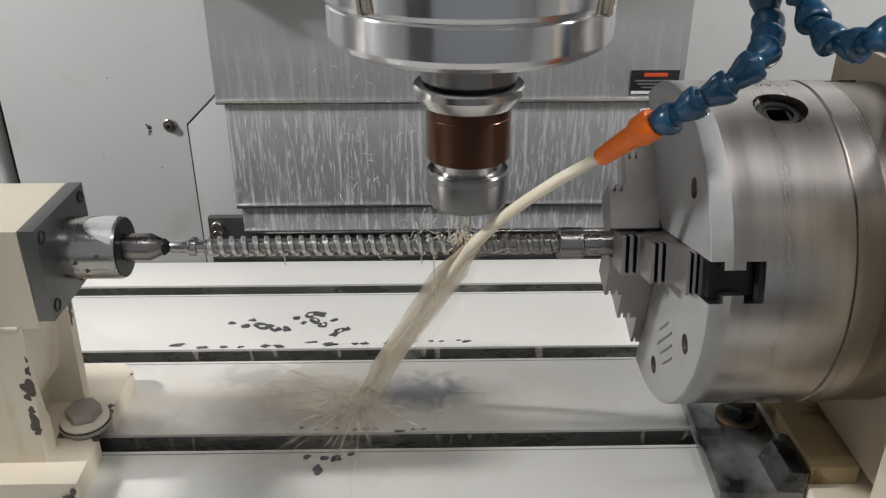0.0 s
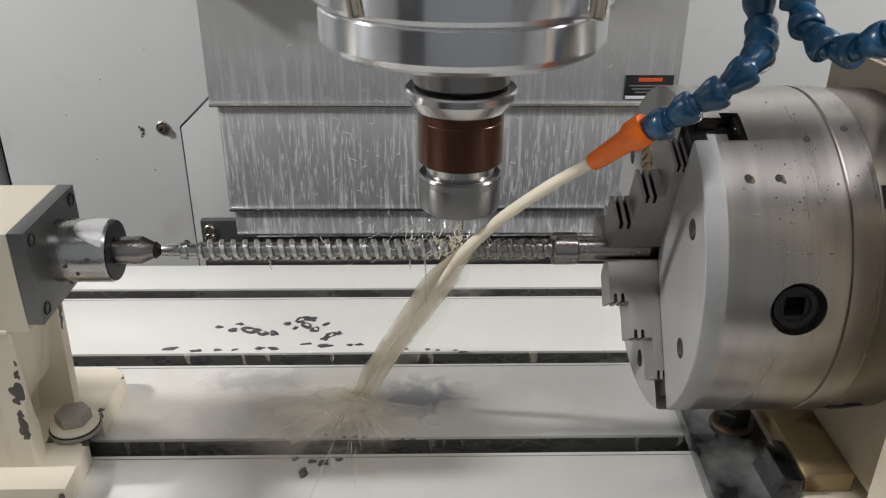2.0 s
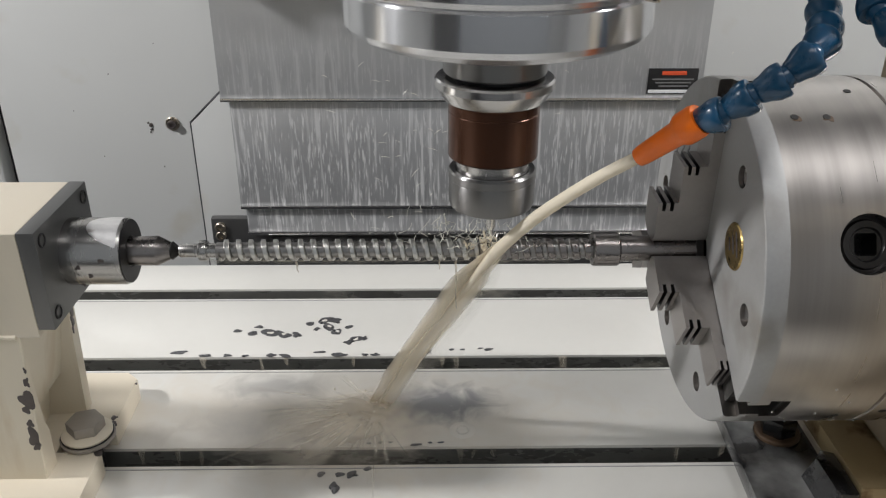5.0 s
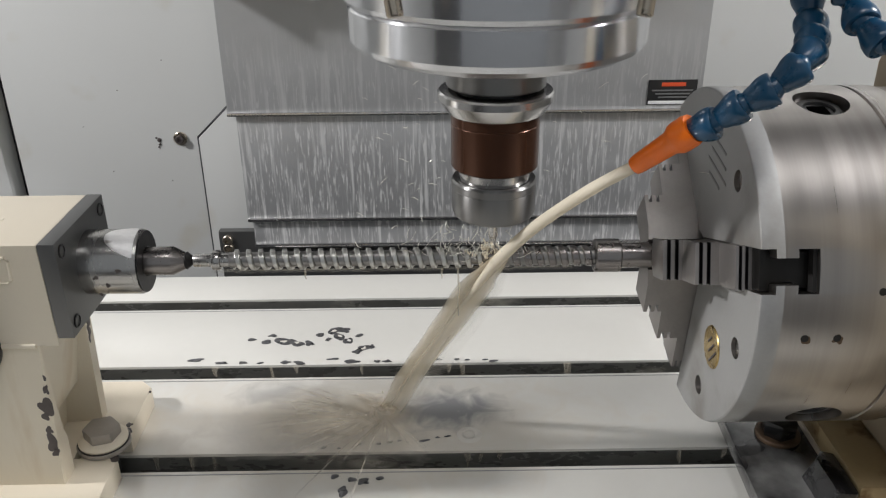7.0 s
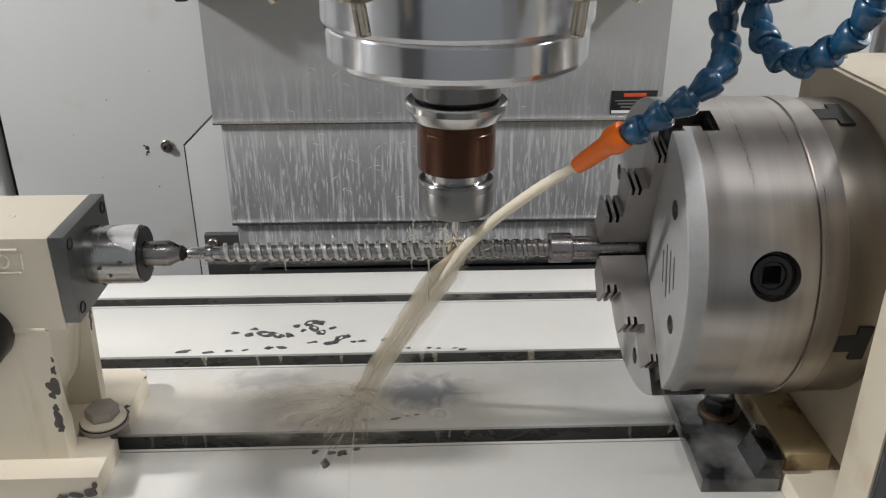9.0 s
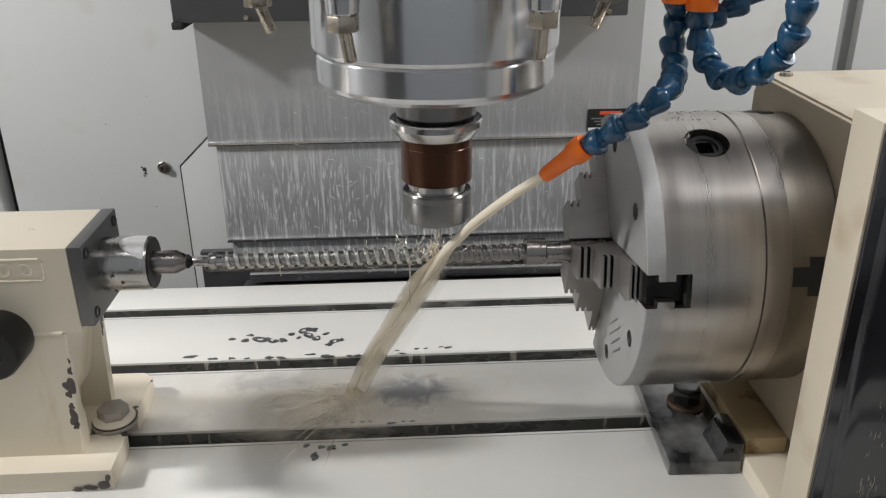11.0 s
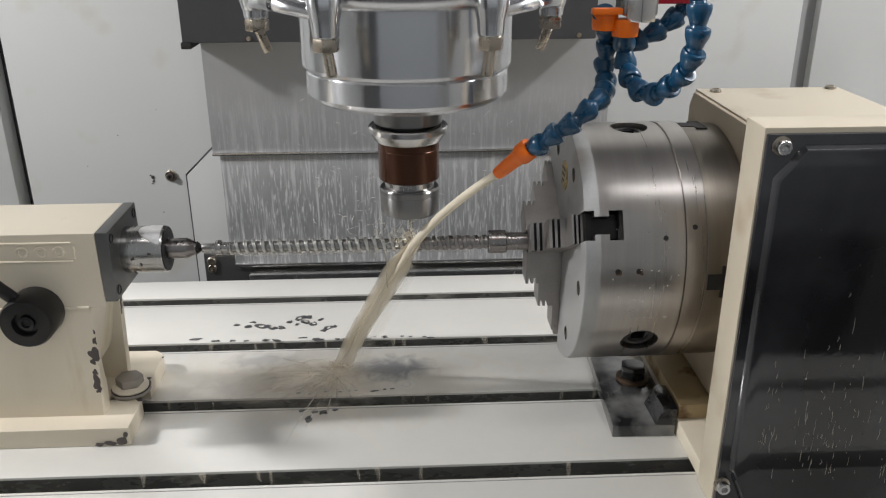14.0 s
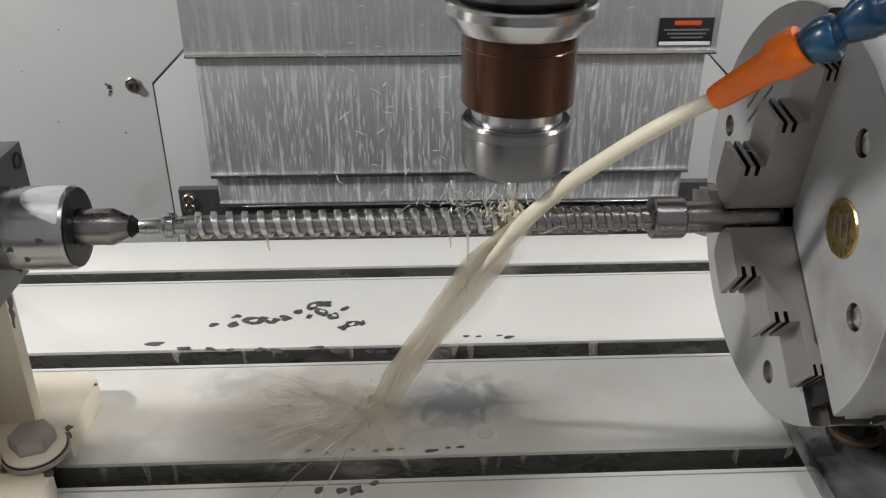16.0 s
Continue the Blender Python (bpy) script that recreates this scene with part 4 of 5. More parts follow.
    # chipped paint
    for z, dx, r, st, an in ((0.0960, -0.0006, 0.0018, 0.5, 0.1), (0.0880, -0.0010, 0.0034, 0.45, -0.1), (0.0765, -0.0030, 0.0062, 0.70, 0.35), (0.0690, -0.0040, 0.0030, 0.8, 0.0), (0.0590, -0.0035, 0.0026, 0.8, 0.4), (0.0480, -0.0028, 0.0066, 0.52, 0.1), (0.0420, -0.0018, 0.0034, 0.6, -0.2)):
        part("paint_chip", blob(bmesh.new(), (-0.2640 - 0.0055 * (0.1178 - z) / 0.10 + dx, -0.0365, z), r, "Y", 0.0004, 3, 22, st, an), CHIPPED, ped, "dark bare-metal chips along the edge")
    for z, y, r, st in ((0.1100, 0.0262, 0.0022, 0.7), (0.1040, 0.0275, 0.0040, 0.45), (0.0970, 0.0290, 0.0056, 0.50), (0.0900, 0.0285, 0.0046, 0.50), (0.0830, 0.0280, 0.0030, 0.4)):
        part("paint_chip", blob(bmesh.new(), (-0.2640 - 0.0055 * (0.1178 - z) / 0.10 - 0.0001, y, z), r, "X", 0.0004, 4, 22, st, 0.1), CHIPPED, ped, "dark bare-metal chips along the edge")
    for x, z, r, st in ((-0.2510, 0.0050, 0.0032, 1.6), (-0.2600, 0.0030, 0.0020, 2.5), (-0.2470, 0.0105, 0.0026, 0.8), (-0.2700, 0.0022, 0.0016, 2.4)):
        part("paint_chip", blob(bmesh.new(), (x, -0.0570, z), r, "Y", 0.0008, 5, 16, st), CHIPPED, foot, "dark bare-metal chips along the edge")
    for x, y, r in ((-0.2475, 0.0150, 0.0028), (-0.2490, 0.0220, 0.0022), (-0.2475, -0.0140, 0.0030), (-0.2465, 0.060, 0.001)):
        part("paint_chip", blob(bmesh.new(), (x, y, 0.0171), r, "Z", 0.0005, 6), CHIPPED, foot)
    # raised oval name frame with plain bars
    badge = part("name_frame", tube([Vector(p) for p in ((-0.340, -0.0372, 0.1590), (-0.2720, -0.0372, 0.1590), (-0.2695, -0.0372, 0.1605), (-0.2690, -0.0372, 0.1720), (-0.2710, -0.0372, 0.1742), (-0.340, -0.0372, 0.1742))], 0.0009, 8), CREAM, t, "raised cast frame")
    for x in (-0.281, -0.295, -0.309):
        part("cast_bar", turn([(0.0030, -0.0378), (0.0046, -0.0380), (0.0050, -0.0372), (0.0026, -0.0372)], (x, 0, 0.1666), "Y", 20, None, True), CREAM, badge)
    part("oil_hole", turn([(0.0016, 0.0004), (0.0024, 0.0006), (0.0028, 0.0001), (0.0014, 0.0001)], (-0.2880, -0.0015, 0.1812), "Z", 16, None, True), CREAM, body)
    # clamping knob with lever
    k = part("clamp_knob", turn([(0, -0.037), (0.0200, -0.037), (0.0205, -0.0390), (0.0205, -0.0610), (0.0190, -0.0640), (0.0100, -0.0645), (0.0095, -0.0600), (0, -0.0600)], (-0.3050, 0, 0.1180), "Y", 56), BLACKOX, t, "black plastic clamping knob")
    part("screw", turn([(0, -0.0595), (0.0060, -0.0595), (0.0060, -0.0625), (0.0035, -0.0630), (0.0030, -0.0610), (0, -0.0610)], (-0.3050, 0, 0.1180), "Y", 20), BLACKOX, k, "recessed socket screw")
    part("lever", tube([Vector((-0.3120, -0.0520, 0.1320)), Vector((-0.3350, -0.0600, 0.1600)), Vector((-0.3600, -0.0700, 0.1900))], [0.0050, 0.0055, 0.0060], 16), BLACKOX, k)
    RIDERS.extend((t, b))


# ---- screw workpiece ----
def workpiece():
    """The screw between centre and chuck: a rolled thread, a plain end and a collar."""
    w = thing("lead_screw", (-0.0530, AXIS_Y, AXIS_Z), "bright steel screw with a coarse thread being milled", "screw")
    x0, x1, lead, steps = -0.1600, 0.0570, 0.00710, 32

    def length_of(xa, xb, n, land_r, root_r, half):
        bm, rings = bmesh.new(), []
        for i in range(n):
            x = xa + (xb - xa) * i / (n - 1)
            ring = []
            for k in range(steps):
                a = 2 * math.pi * k / steps
                ph = ((x - x0) / lead - a / (2 * math.pi)) % 1.0
                d = abs(ph - 0.5) * 2
                land = min(1.0, max(0.0, (d - half) / 0.16))
                r = root_r + (land_r - root_r) * land * land * (3 - 2 * land)
                if x < x0 + 0.002 or x > x1 - 0.002:
                    r = root_r
                ring.append(bm.verts.new((x, AXIS_Y + r * math.cos(a), AXIS_Z + r * math.sin(a))))
            rings.append(ring)
        for a, b in zip(rings, rings[1:]):
            for k in range(steps):
                bm.faces.new((a[k], a[(k + 1) % steps], b[(k + 1) % steps], b[k]))
        bm.faces.new(rings[0])
        bm.faces.new(rings[-1])
        # faces near the root take a darker steel: groove shade put into colour
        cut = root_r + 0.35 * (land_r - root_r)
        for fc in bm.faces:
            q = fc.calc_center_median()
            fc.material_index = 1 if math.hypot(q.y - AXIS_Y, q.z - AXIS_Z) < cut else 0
        return bm
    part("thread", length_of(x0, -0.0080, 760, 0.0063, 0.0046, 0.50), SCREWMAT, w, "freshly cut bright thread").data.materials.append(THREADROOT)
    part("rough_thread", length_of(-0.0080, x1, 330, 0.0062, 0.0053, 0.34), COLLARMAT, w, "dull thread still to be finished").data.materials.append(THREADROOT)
    c = (0, AXIS_Y, AXIS_Z)
    part("plain_end", turn([(0, -0.1812), (0.0036, -0.1812), (0.0040, -0.1806), (0.0040, -0.1700), (0.0058, -0.1698), (0.0060, -0.1690), (0.0060, -0.1660), (0.0056, -0.1652), (0.0042, -0.1650), (0.0042, -0.1598), (0, -0.1598)], c, "X", 40), QUILL, w, "plain turned end with a small ring")
    part("collar", turn([(0, 0.0562), (0.0094, 0.0562), (0.0100, 0.0570), (0.0100, 0.0706), (0.0094, 0.0714), (0, 0.0714)], c, "X", 56), COLLARMAT, w, "wider turned collar")
    part("shank", turn([(0, 0.0710), (0.0076, 0.0710), (0.0076, 0.1150), (0, 0.1150)], c, "X", 48), COLLARMAT, w, "plain shank held in the jaws")
    return w


# ---- chuck ----
XF = 0.1180  # plane of the chuck's face


def jaw_mesh():
    """A stepped jaw pointing out along -y from the axis, standing on the face; grooved risers."""
    def riser(r, xa, xb):
        out, n = [], 2
        w = (xb - xa) / (2 * n + 1)  # equal ridges and grooves
        for i in range(n):
            a = xa + w * (2 * i + 1)
            out += [(r, a), (r - 0.0048, a + 0.0002), (r - 0.0048, a + w - 0.0002), (r, a + w)]
        return [(r, xa), *out, (r, xb)]
    pts = [(0.0078, 0.1240), (0.0078, 0.0888), (0.0140, 0.0880)]
    pts += riser(0.0345, 0.0880, 0.0990)
    pts += riser(0.0560, 0.0992, 0.1095)
    pts += [(0.0560, 0.1120)] + riser(0.0800, 0.1120, 0.1200)
    pts += [(0.0800, 0.1240), (0.0140, 0.1240)]
    bm = prism([(x, -r) for r, x in pts], "Z", -0.0112, 0.0112)
    bmesh.ops.recalc_face_normals(bm, faces=bm.faces)
    for v in bm.verts:  # the inner end is ground to a wedge
        if -v.co.y < 0.0090:
            v.co.z *= 0.42
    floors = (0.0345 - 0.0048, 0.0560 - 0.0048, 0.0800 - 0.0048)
    for fc in bm.faces:  # groove faces take black: the recess dark is put into their colour
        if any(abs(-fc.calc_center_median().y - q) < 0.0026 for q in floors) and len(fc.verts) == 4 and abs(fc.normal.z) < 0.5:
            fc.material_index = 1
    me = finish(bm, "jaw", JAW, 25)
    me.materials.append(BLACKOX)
    return me


def square_ring(x, z, y):
    """A sleeve, round outside, with a square hole for the key."""
    bm = bmesh.new()
    steps, rows = 32, []
    for depth, square in ((-0.0928, False), (-0.0928, True), (-0.0800, True)):
        row = []
        for i in range(steps):
            a = 2 * math.pi * (i + 0.5) / steps
            r = 0.0053 / max(abs(math.cos(a)), abs(math.sin(a))) if square else 0.0077
            row.append(bm.verts.new((x + r * math.cos(a), y + depth, z + r * math.sin(a))))
        rows.append(row)
    for a, b in zip(rows, rows[1:]):
        for i in range(steps):
            bm.faces.new((a[i], a[(i + 1) % steps], b[(i + 1) % steps], b[i]))
    bm.faces.new(rows[-1])
    return bm


def chuck():
    o = Vector((0, AXIS_Y, AXIS_Z))
    c = thing("chuck", (XF, AXIS_Y, AXIS_Z), "large turned steel three-jaw chuck, wet and lightly stained", "chuck")
    body = turn([(0.0, XF + 0.012), (0.0150, XF + 0.012), (0.0150, XF), (0.0970, XF), (0.0978, XF + 0.0004), (0.0982, XF + 0.0014), (0.0982, XF + 0.006), (0.0982, XF + 0.0115), (0.0981, XF + 0.0120), (0.0982, 0.1905), (0.0968, 0.1910), (0.0968, 0.1922), (0.0982, 0.1928),
                 (0.0982, 0.2080), (0.0968, 0.2085), (0.0, 0.2085)], o, "X", 160)
    ob = part("body", body, STEEL, c)
    # cut jaw slots and key holes
    cutters = []
    for k in range(3):
        m = pose(0, 0, 0, 120 * k)
        for x0, x1, y0, y1, hz in ((-0.02, 0.0072, -0.12, -0.012, 0.0110), (0.0072, 0.0180, -0.12, -0.012, 0.0066), (0.0180, 0.0282, -0.12, -0.012, 0.0110)):
            cutters.append(moved(box(x0, x1, y0, y1, -hz, hz, 0), m))
        h = turn([(0, -0.080), (0.0142, -0.080), (0.0142, -0.094), (0.0160, -0.12), (0, -0.12)], (0.0490, 0, 0), "Y", 32)
        cutters.append(moved(h, pose(0, 0, 0, 120 * k + 60)))
        for an, rr, hr in ((34, 0.078, 0.0058), (86, 0.078, 0.0058)):
            h = turn([(0, -0.03), (hr, -0.03), (hr, 0.010), (0, 0.010)], (0, -rr, 0), "X", 20)
            cutters.append(moved(h, pose(0, 0, 0, 120 * k + an)))
    tools = []
    for bm in cutters:
        t = new("cutter", finish(bm, "cutter", None))
        t.matrix_world = Matrix.Translation(ORIGIN[c])
        tools.append(t)
        mod = ob.modifiers.new("cut", "BOOLEAN")
        mod.object, mod.operation, mod.solver = t, "DIFFERENCE", "EXACT"
    bpy.context.view_layer.update()
    me = bpy.data.meshes.new_from_object(ob.evaluated_get(bpy.context.evaluated_depsgraph_get()))
    ob.modifiers.clear()
    bm = bmesh.new()
    bm.from_mesh(me)
    for e in bm.edges:
        e.smooth = len(e.link_faces) == 2 and e.calc_face_angle(0) < radians(30)
    for fc in bm.faces:  # the flat front is ground, not turned
        fc.smooth = abs(fc.normal.x) < 0.95
        c0 = fc.calc_center_median()
        rad = math.hypot(c0.y, c0.z)
        if fc.normal.x < -0.95 and c0.x < 0.002 or rad > 0.094 and c0.x < 0.0117:  # flat face and ground rim
            fc.material_index = 1
    me.materials.clear()
    me.materials.append(STEEL)
    me.materials.append(FACE)
    bm.to_mesh(me)
    bm.free()
    ob.data = me
    for t in tools:
        bpy.data.objects.remove(t)
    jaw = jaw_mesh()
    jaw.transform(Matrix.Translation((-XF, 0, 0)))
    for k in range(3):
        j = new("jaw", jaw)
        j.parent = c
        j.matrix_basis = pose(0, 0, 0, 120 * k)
        rot = Matrix.Translation(o) @ pose(0, 0, 0, 120 * k) @ Matrix.Translation(-o)
        half = Matrix.Translation(o) @ pose(0, 0, 0, 120 * k + 60) @ Matrix.Translation(-o)
        part("scroll_floor", moved(box(XF + 0.0262, XF + 0.030, -0.093, -0.012 + AXIS_Y, AXIS_Z - 0.0108, AXIS_Z + 0.0108, 0), rot), DARK, c)
        base = [(0.0022, -0.0106), (0.0070, -0.0106), (0.0074, -0.0062), (0.0182, -0.0062), (0.0186, -0.0090), (0.0260, -0.0090), (0.0260, 0.0090), (0.0186, 0.0090), (0.0182, 0.0062), (0.0074, 0.0062), (0.0070, 0.0106), (0.0022, 0.0106)]
        part("master_jaw", moved(prism([(XF + x, AXIS_Z + z) for x, z in base], "Y", AXIS_Y - 0.0895, AXIS_Y - 0.030, 0.0005), rot), MASTER, c, "dark oiled master jaw in the slot")
        p = part("key_plug", moved(turn([(0.0076, -0.0930 + AXIS_Y), (0.0084, -0.0942 + AXIS_Y), (0.0112, -0.0942 + AXIS_Y), (0.0120, -0.0922 + AXIS_Y), (0.0141, -0.0918 + AXIS_Y), (0.0141, -0.0800 + AXIS_Y), (0.0076, -0.0800 + AXIS_Y)], (XF + 0.049, 0, AXIS_Z), "Y", 40, None, True), half), BLACKOX, c, "black key socket")
        part("square_socket", moved(square_ring(XF + 0.049, AXIS_Z, AXIS_Y), half), BLACKOX, p, "square key hole")
        for an in (34, 86):
            rr = Matrix.Translation(o) @ pose(0, 0, 0, 120 * k + an) @ Matrix.Translation(-o)
            s = part("face_screw", moved(turn([(0.0028, XF + 0.0025), (0.0048, XF + 0.0022), (0.0053, XF + 0.003), (0.0053, XF + 0.0105), (0, XF + 0.0105), (0, XF + 0.006), (0.0028, XF + 0.006)], (0, AXIS_Y - 0.078, AXIS_Z), "X", 24), rr), BRIGHT, c, "bright socket screw")
        if k == 1:
            md = part("medallion", moved(turn([(0, XF - 0.0008), (0.0118, XF - 0.0008), (0.0125, XF - 0.0002), (0.0125, XF + 0.001), (0, XF + 0.001)], (0, AXIS_Y - 0.058, AXIS_Z), "X", 40), half), BRASS, c, "round brass medallion")
            for q in range(3):
                part("medallion_bar", moved(box(XF - 0.0013, XF - 0.0007, AXIS_Y - 0.0645 + 0.005 * q, AXIS_Y - 0.0632 + 0.005 * q, AXIS_Z - 0.006 + 0.002 * q, AXIS_Z + 0.007 - 0.001 * q, 0.0002), half), CHIPPED, md)
        if k == 0:
            for q in range(4):
                w = 0.012 + 0.004 * ((q * 7) % 3)
                part("etched_bar", moved(box(XF - 0.0003, XF + 0.0002, AXIS_Y - 0.074 + 0.007 * q, AXIS_Y - 0.0725 + 0.007 * q, AXIS_Z - w, AXIS_Z + w * 0.6, 0), half), NUTSTEEL, c, "faint etched line")
    ring = part("adapter", turn([(0.02, 0.2087), (0.0970, 0.2087), (0.0972, 0.2095), (0.0970, 0.2200), (0.0970, 0.2385), (0.0955, 0.2400), (0.02, 0.2400)], o, "X", 160), OILED_SHADED, c, "brown oily turned backplate, its shade put into the colour")
    for k in range(4):
        rot = Matrix.Translation(o) @ pose(0, 0, 0, -90 * k - 4) @ Matrix.Translation(-o)
        # no notch is cut; a near-black inlay paints its shade
        out = [(0.2095, -0.0062), (0.2200, -0.0062), (0.2200, -0.0125), (0.2287, -0.0125), (0.2287, 0.0125), (0.2200, 0.0125), (0.2200, 0.0062), (0.2095, 0.0062)]
        part("spanner_slot", moved(prism([(x, AXIS_Z + z) for x, z in out], "Y", AXIS_Y - 0.0974, AXIS_Y - 0.080), rot), DARK, ring, "near-black inlay standing in for a shaded notch")
    bm = bmesh.new()
    rng = random.Random(11)
    for k in range(70):
        a = max(77, rng.gauss(90, 13))
        x = rng.gauss(0.166, 0.014)
        q = Vector((x, AXIS_Y - 0.0981 * math.cos(radians(a)), AXIS_Z + 0.0981 * math.sin(radians(a))))
        bmesh.ops.create_icosphere(bm, subdivisions=1, radius=rng.uniform(0.0003, 0.0008), matrix=Matrix.Translation(q))
    part("droplets", bm, BRIGHT, c, "small wet droplets clinging to the steel", "stuff")
    # the holes are uncut: near-black plugs paint the shade inside
    for a, x in ((100, 0.142), (100, 0.1576), (114, 0.1772), (118.5, 0.199), (220, 0.142), (220, 0.158), (234, 0.177)):
        rot = Matrix.Translation(o) @ pose(0, 0, 0, -a) @ Matrix.Translation(-o)
        part("grub_hole", moved(turn([(0, -0.0984 + AXIS_Y), (0.0019, -0.0984 + AXIS_Y), (0.0020, -0.0981 + AXIS_Y), (0.0020, -0.09), (0, -0.09)], (x, 0, AXIS_Z), "Y", 14), rot), DARK, c, "small near-black plug standing in for a shaded grub-screw hole")
        if x < 0.17:
            part("rust_stain", moved(blob(bmesh.new(), (x + 0.0008, AXIS_Y - 0.0979, AXIS_Z - 0.0008), 0.0026, "Y", 0.0003, 2, 20), rot), RUST, c, "rust stain round the hole")
    return c


# ---- rotary unit ----
def rotary_unit():
    r = thing("rotary_unit", (0.33, -0.02, 0), "cream painted rotary indexing unit with a glossy black cover", "rotary table")
    out = [(0.2440, -0.1260), (0.2440, -0.0858), (0.2447, 0.0740), (0.3720, 0.0740), (0.3720, -0.1260)]
    part("housing", prism(out, "Z", 0.0300, 0.2645, 0.0015), HOUSING, r)
    out = [(-0.0858, 0.2630), (0.0660, 0.2630), (0.0740, 0.2500), (0.0740, 0.0305), (-0.0858, 0.0305)]
    part("side_cheek", prism(out, "X", 0.2404, 0.2450, 0.001), GRUBBY_SHADED, r, "grubby side cheek behind the chuck, its shade put into the paint")
    foot = part("foot", box(0.2115, 0.62, -0.1240, 0.0900, 0.0, 0.0150, 0.0015), CREAM, r)
    part("ledge", box(0.2120, 0.2420, -0.0640, 0.0880, 0.0152, 0.0290, 0.001), RUSTY, foot, "oil-stained ledge")
    for x, y in ((0.2570, 0.0590), (0.3614, 0.0662), (0.2570, -0.075)):
        s = part("bolt", turn([(0, 0.2645), (0.0048, 0.2645), (0.0050, 0.2650), (0.0042, 0.2668), (0.0026, 0.2674), (0.0024, 0.2660), (0, 0.2660)], (x, y, 0), "Z", 20), NICKEL, r, "small button-head bolt")
    # front frame and black pan cover
    fr = part("cover_frame", box(0.2092, 0.62, -0.1560, -0.1262, 0.0002, 0.2870, 0.0012), HOUSING, r, "beige frame of the cover")
    cov = part("cover", cover_mesh(), BLACKPAINT, r, "glossy black pressed cover wet with coolant")
    rng = random.Random(8)
    bm = bmesh.new()
    for k in range(420):
        x, z = rng.uniform(0.234, 0.56), abs(rng.gauss(0, 0.05)) + 0.018 + 0.03 * rng.random()
        ln = rng.uniform(0.001, 0.005) if k % 3 else rng.uniform(0.005, 0.013)
        q = [Vector((x, -0.1645, z + ln)), Vector((x + rng.gauss(0, 0.0004), -0.1647, z + ln * 0.5)), Vector((x + rng.gauss(0, 0.0005), -0.1646, z))]
        b2 = tube(q, [0.00008, rng.uniform(0.00014, 0.00030), 0.00018], 5)
        me = bpy.data.meshes.new("run")
        b2.to_mesh(me)
        bm.from_mesh(me)
        bpy.data.meshes.remove(me)
    part("coolant_run", bm, SHEET, cov, "short runs of dried coolant", "stuff")
    bm = bmesh.new()
    for k in range(70):
        bmesh.ops.create_icosphere(bm, subdivisions=1, radius=rng.uniform(0.0002, 0.0006), matrix=Matrix.Translation((rng.uniform(0.232, 0.56), -0.1646, 0.264 - abs(rng.gauss(0, 0.11)) % 0.24)))
    part("droplets", bm, SPRAY, cov, "dried droplets", "stuff")
    for x, z in ((0.2185, 0.2770), (0.2130, 0.0240)):
        s = part("cover_bolt", turn([(0, -0.1601), (0.0058, -0.1601), (0.0060, -0.1615), (0, -0.1620)], (x, 0, z), "Y", 28), NICKEL, r, "cap screw with washer")
        part("head", turn([(0, -0.1620), (0.0046, -0.1620), (0.0046, -0.1668), (0.0040, -0.1675), (0.0024, -0.1675), (0.0022, -0.1645), (0, -0.1645)], (x, 0, z), "Y", 24), BRIGHT, s)
    RIDERS.append(r)

    p = thing("clamp_plate", (0.185, -0.01, 0), "wet black steel clamp plate under the chuck", "clamp")
    part("plate", prism([(0.1570, -0.0655), (0.2095, -0.0668), (0.2115, -0.0600), (0.2115, 0.0900), (0.1640, 0.0900)], "Z", 0.0, 0.0112, 0.0012), FILMBLACK, p)
    out = [(0.1915, -0.0340), (0.1925, -0.0660), (0.2085, -0.0670), (0.2105, -0.0655), (0.2108, -0.0300), (0.2040, -0.0270)]
    bm = prism(out, "Z", 0.0114, 0.0270, 0.001)
    for v in bm.verts:
        if v.co.x < 0.196 and v.co.z > 0.02:
            v.co.x += 0.006
    part("block", bm, WETBLACK, p, "wet black clamp block")
    b = thing("clamp_bolt", (0.1920, 0.0080, 0.0114), "dark hexagon bolt on a rusty washer", "bolt", "clamp bolts")
    part("washer", turn([(0, 0.0115), (0.0145, 0.0115), (0.0148, 0.0122), (0.0148, 0.0138), (0.0140, 0.0144), (0, 0.0144)], (0.1920, 0.0080, 0), "Z", 36), RUST, b, "rusty washer")
    part("head", hexagon(0.0118, 0.0120, (0.1920, 0.0080, 0.0145)), WETBLACK, b, "dark hexagon head")
    RIDERS.extend((p, b))


def cover_mesh():
    """A pressed pan: a flat rim, a rounded bead, and a raised field with sloped flanks."""
    bm = box(0.2101, 0.62, -0.1600, -0.1562, 0.0012, 0.2838, 0.0012)
    # raised field with its corners cut off
    a = [(0.2165, 0.0380), (0.2165, 0.2560), (0.2330, 0.2770), (0.6140, 0.2770), (0.6140, 0.0070), (0.2290, 0.0070)]
    b = [(0.2190, 0.0388), (0.2190, 0.2550), (0.2343, 0.2745), (0.6115, 0.2745), (0.6115, 0.0095), (0.2302, 0.0095)]
    va = [bm.verts.new((x, -0.1602, z)) for x, z in a]
    vb = [bm.verts.new((x, -0.1645, z)) for x, z in b]
    n = len(a)
    fs = [bm.faces.new(va), bm.faces.new(vb)]
    for i in range(n):
        fs.append(bm.faces.new((va[i], va[(i + 1) % n], vb[(i + 1) % n], vb[i])))
    bmesh.ops.recalc_face_normals(bm, faces=fs)
    es = list({e for f_ in fs[1:] for e in f_.edges if all(v in vb for v in e.verts)})
    bmesh.ops.bevel(bm, geom=es, offset=0.0012, segments=3, affect="EDGES", profile=0.5)
    return bm


# ---- coolant ----
TIP = Vector((0.0655, -0.0545, 0.2292))
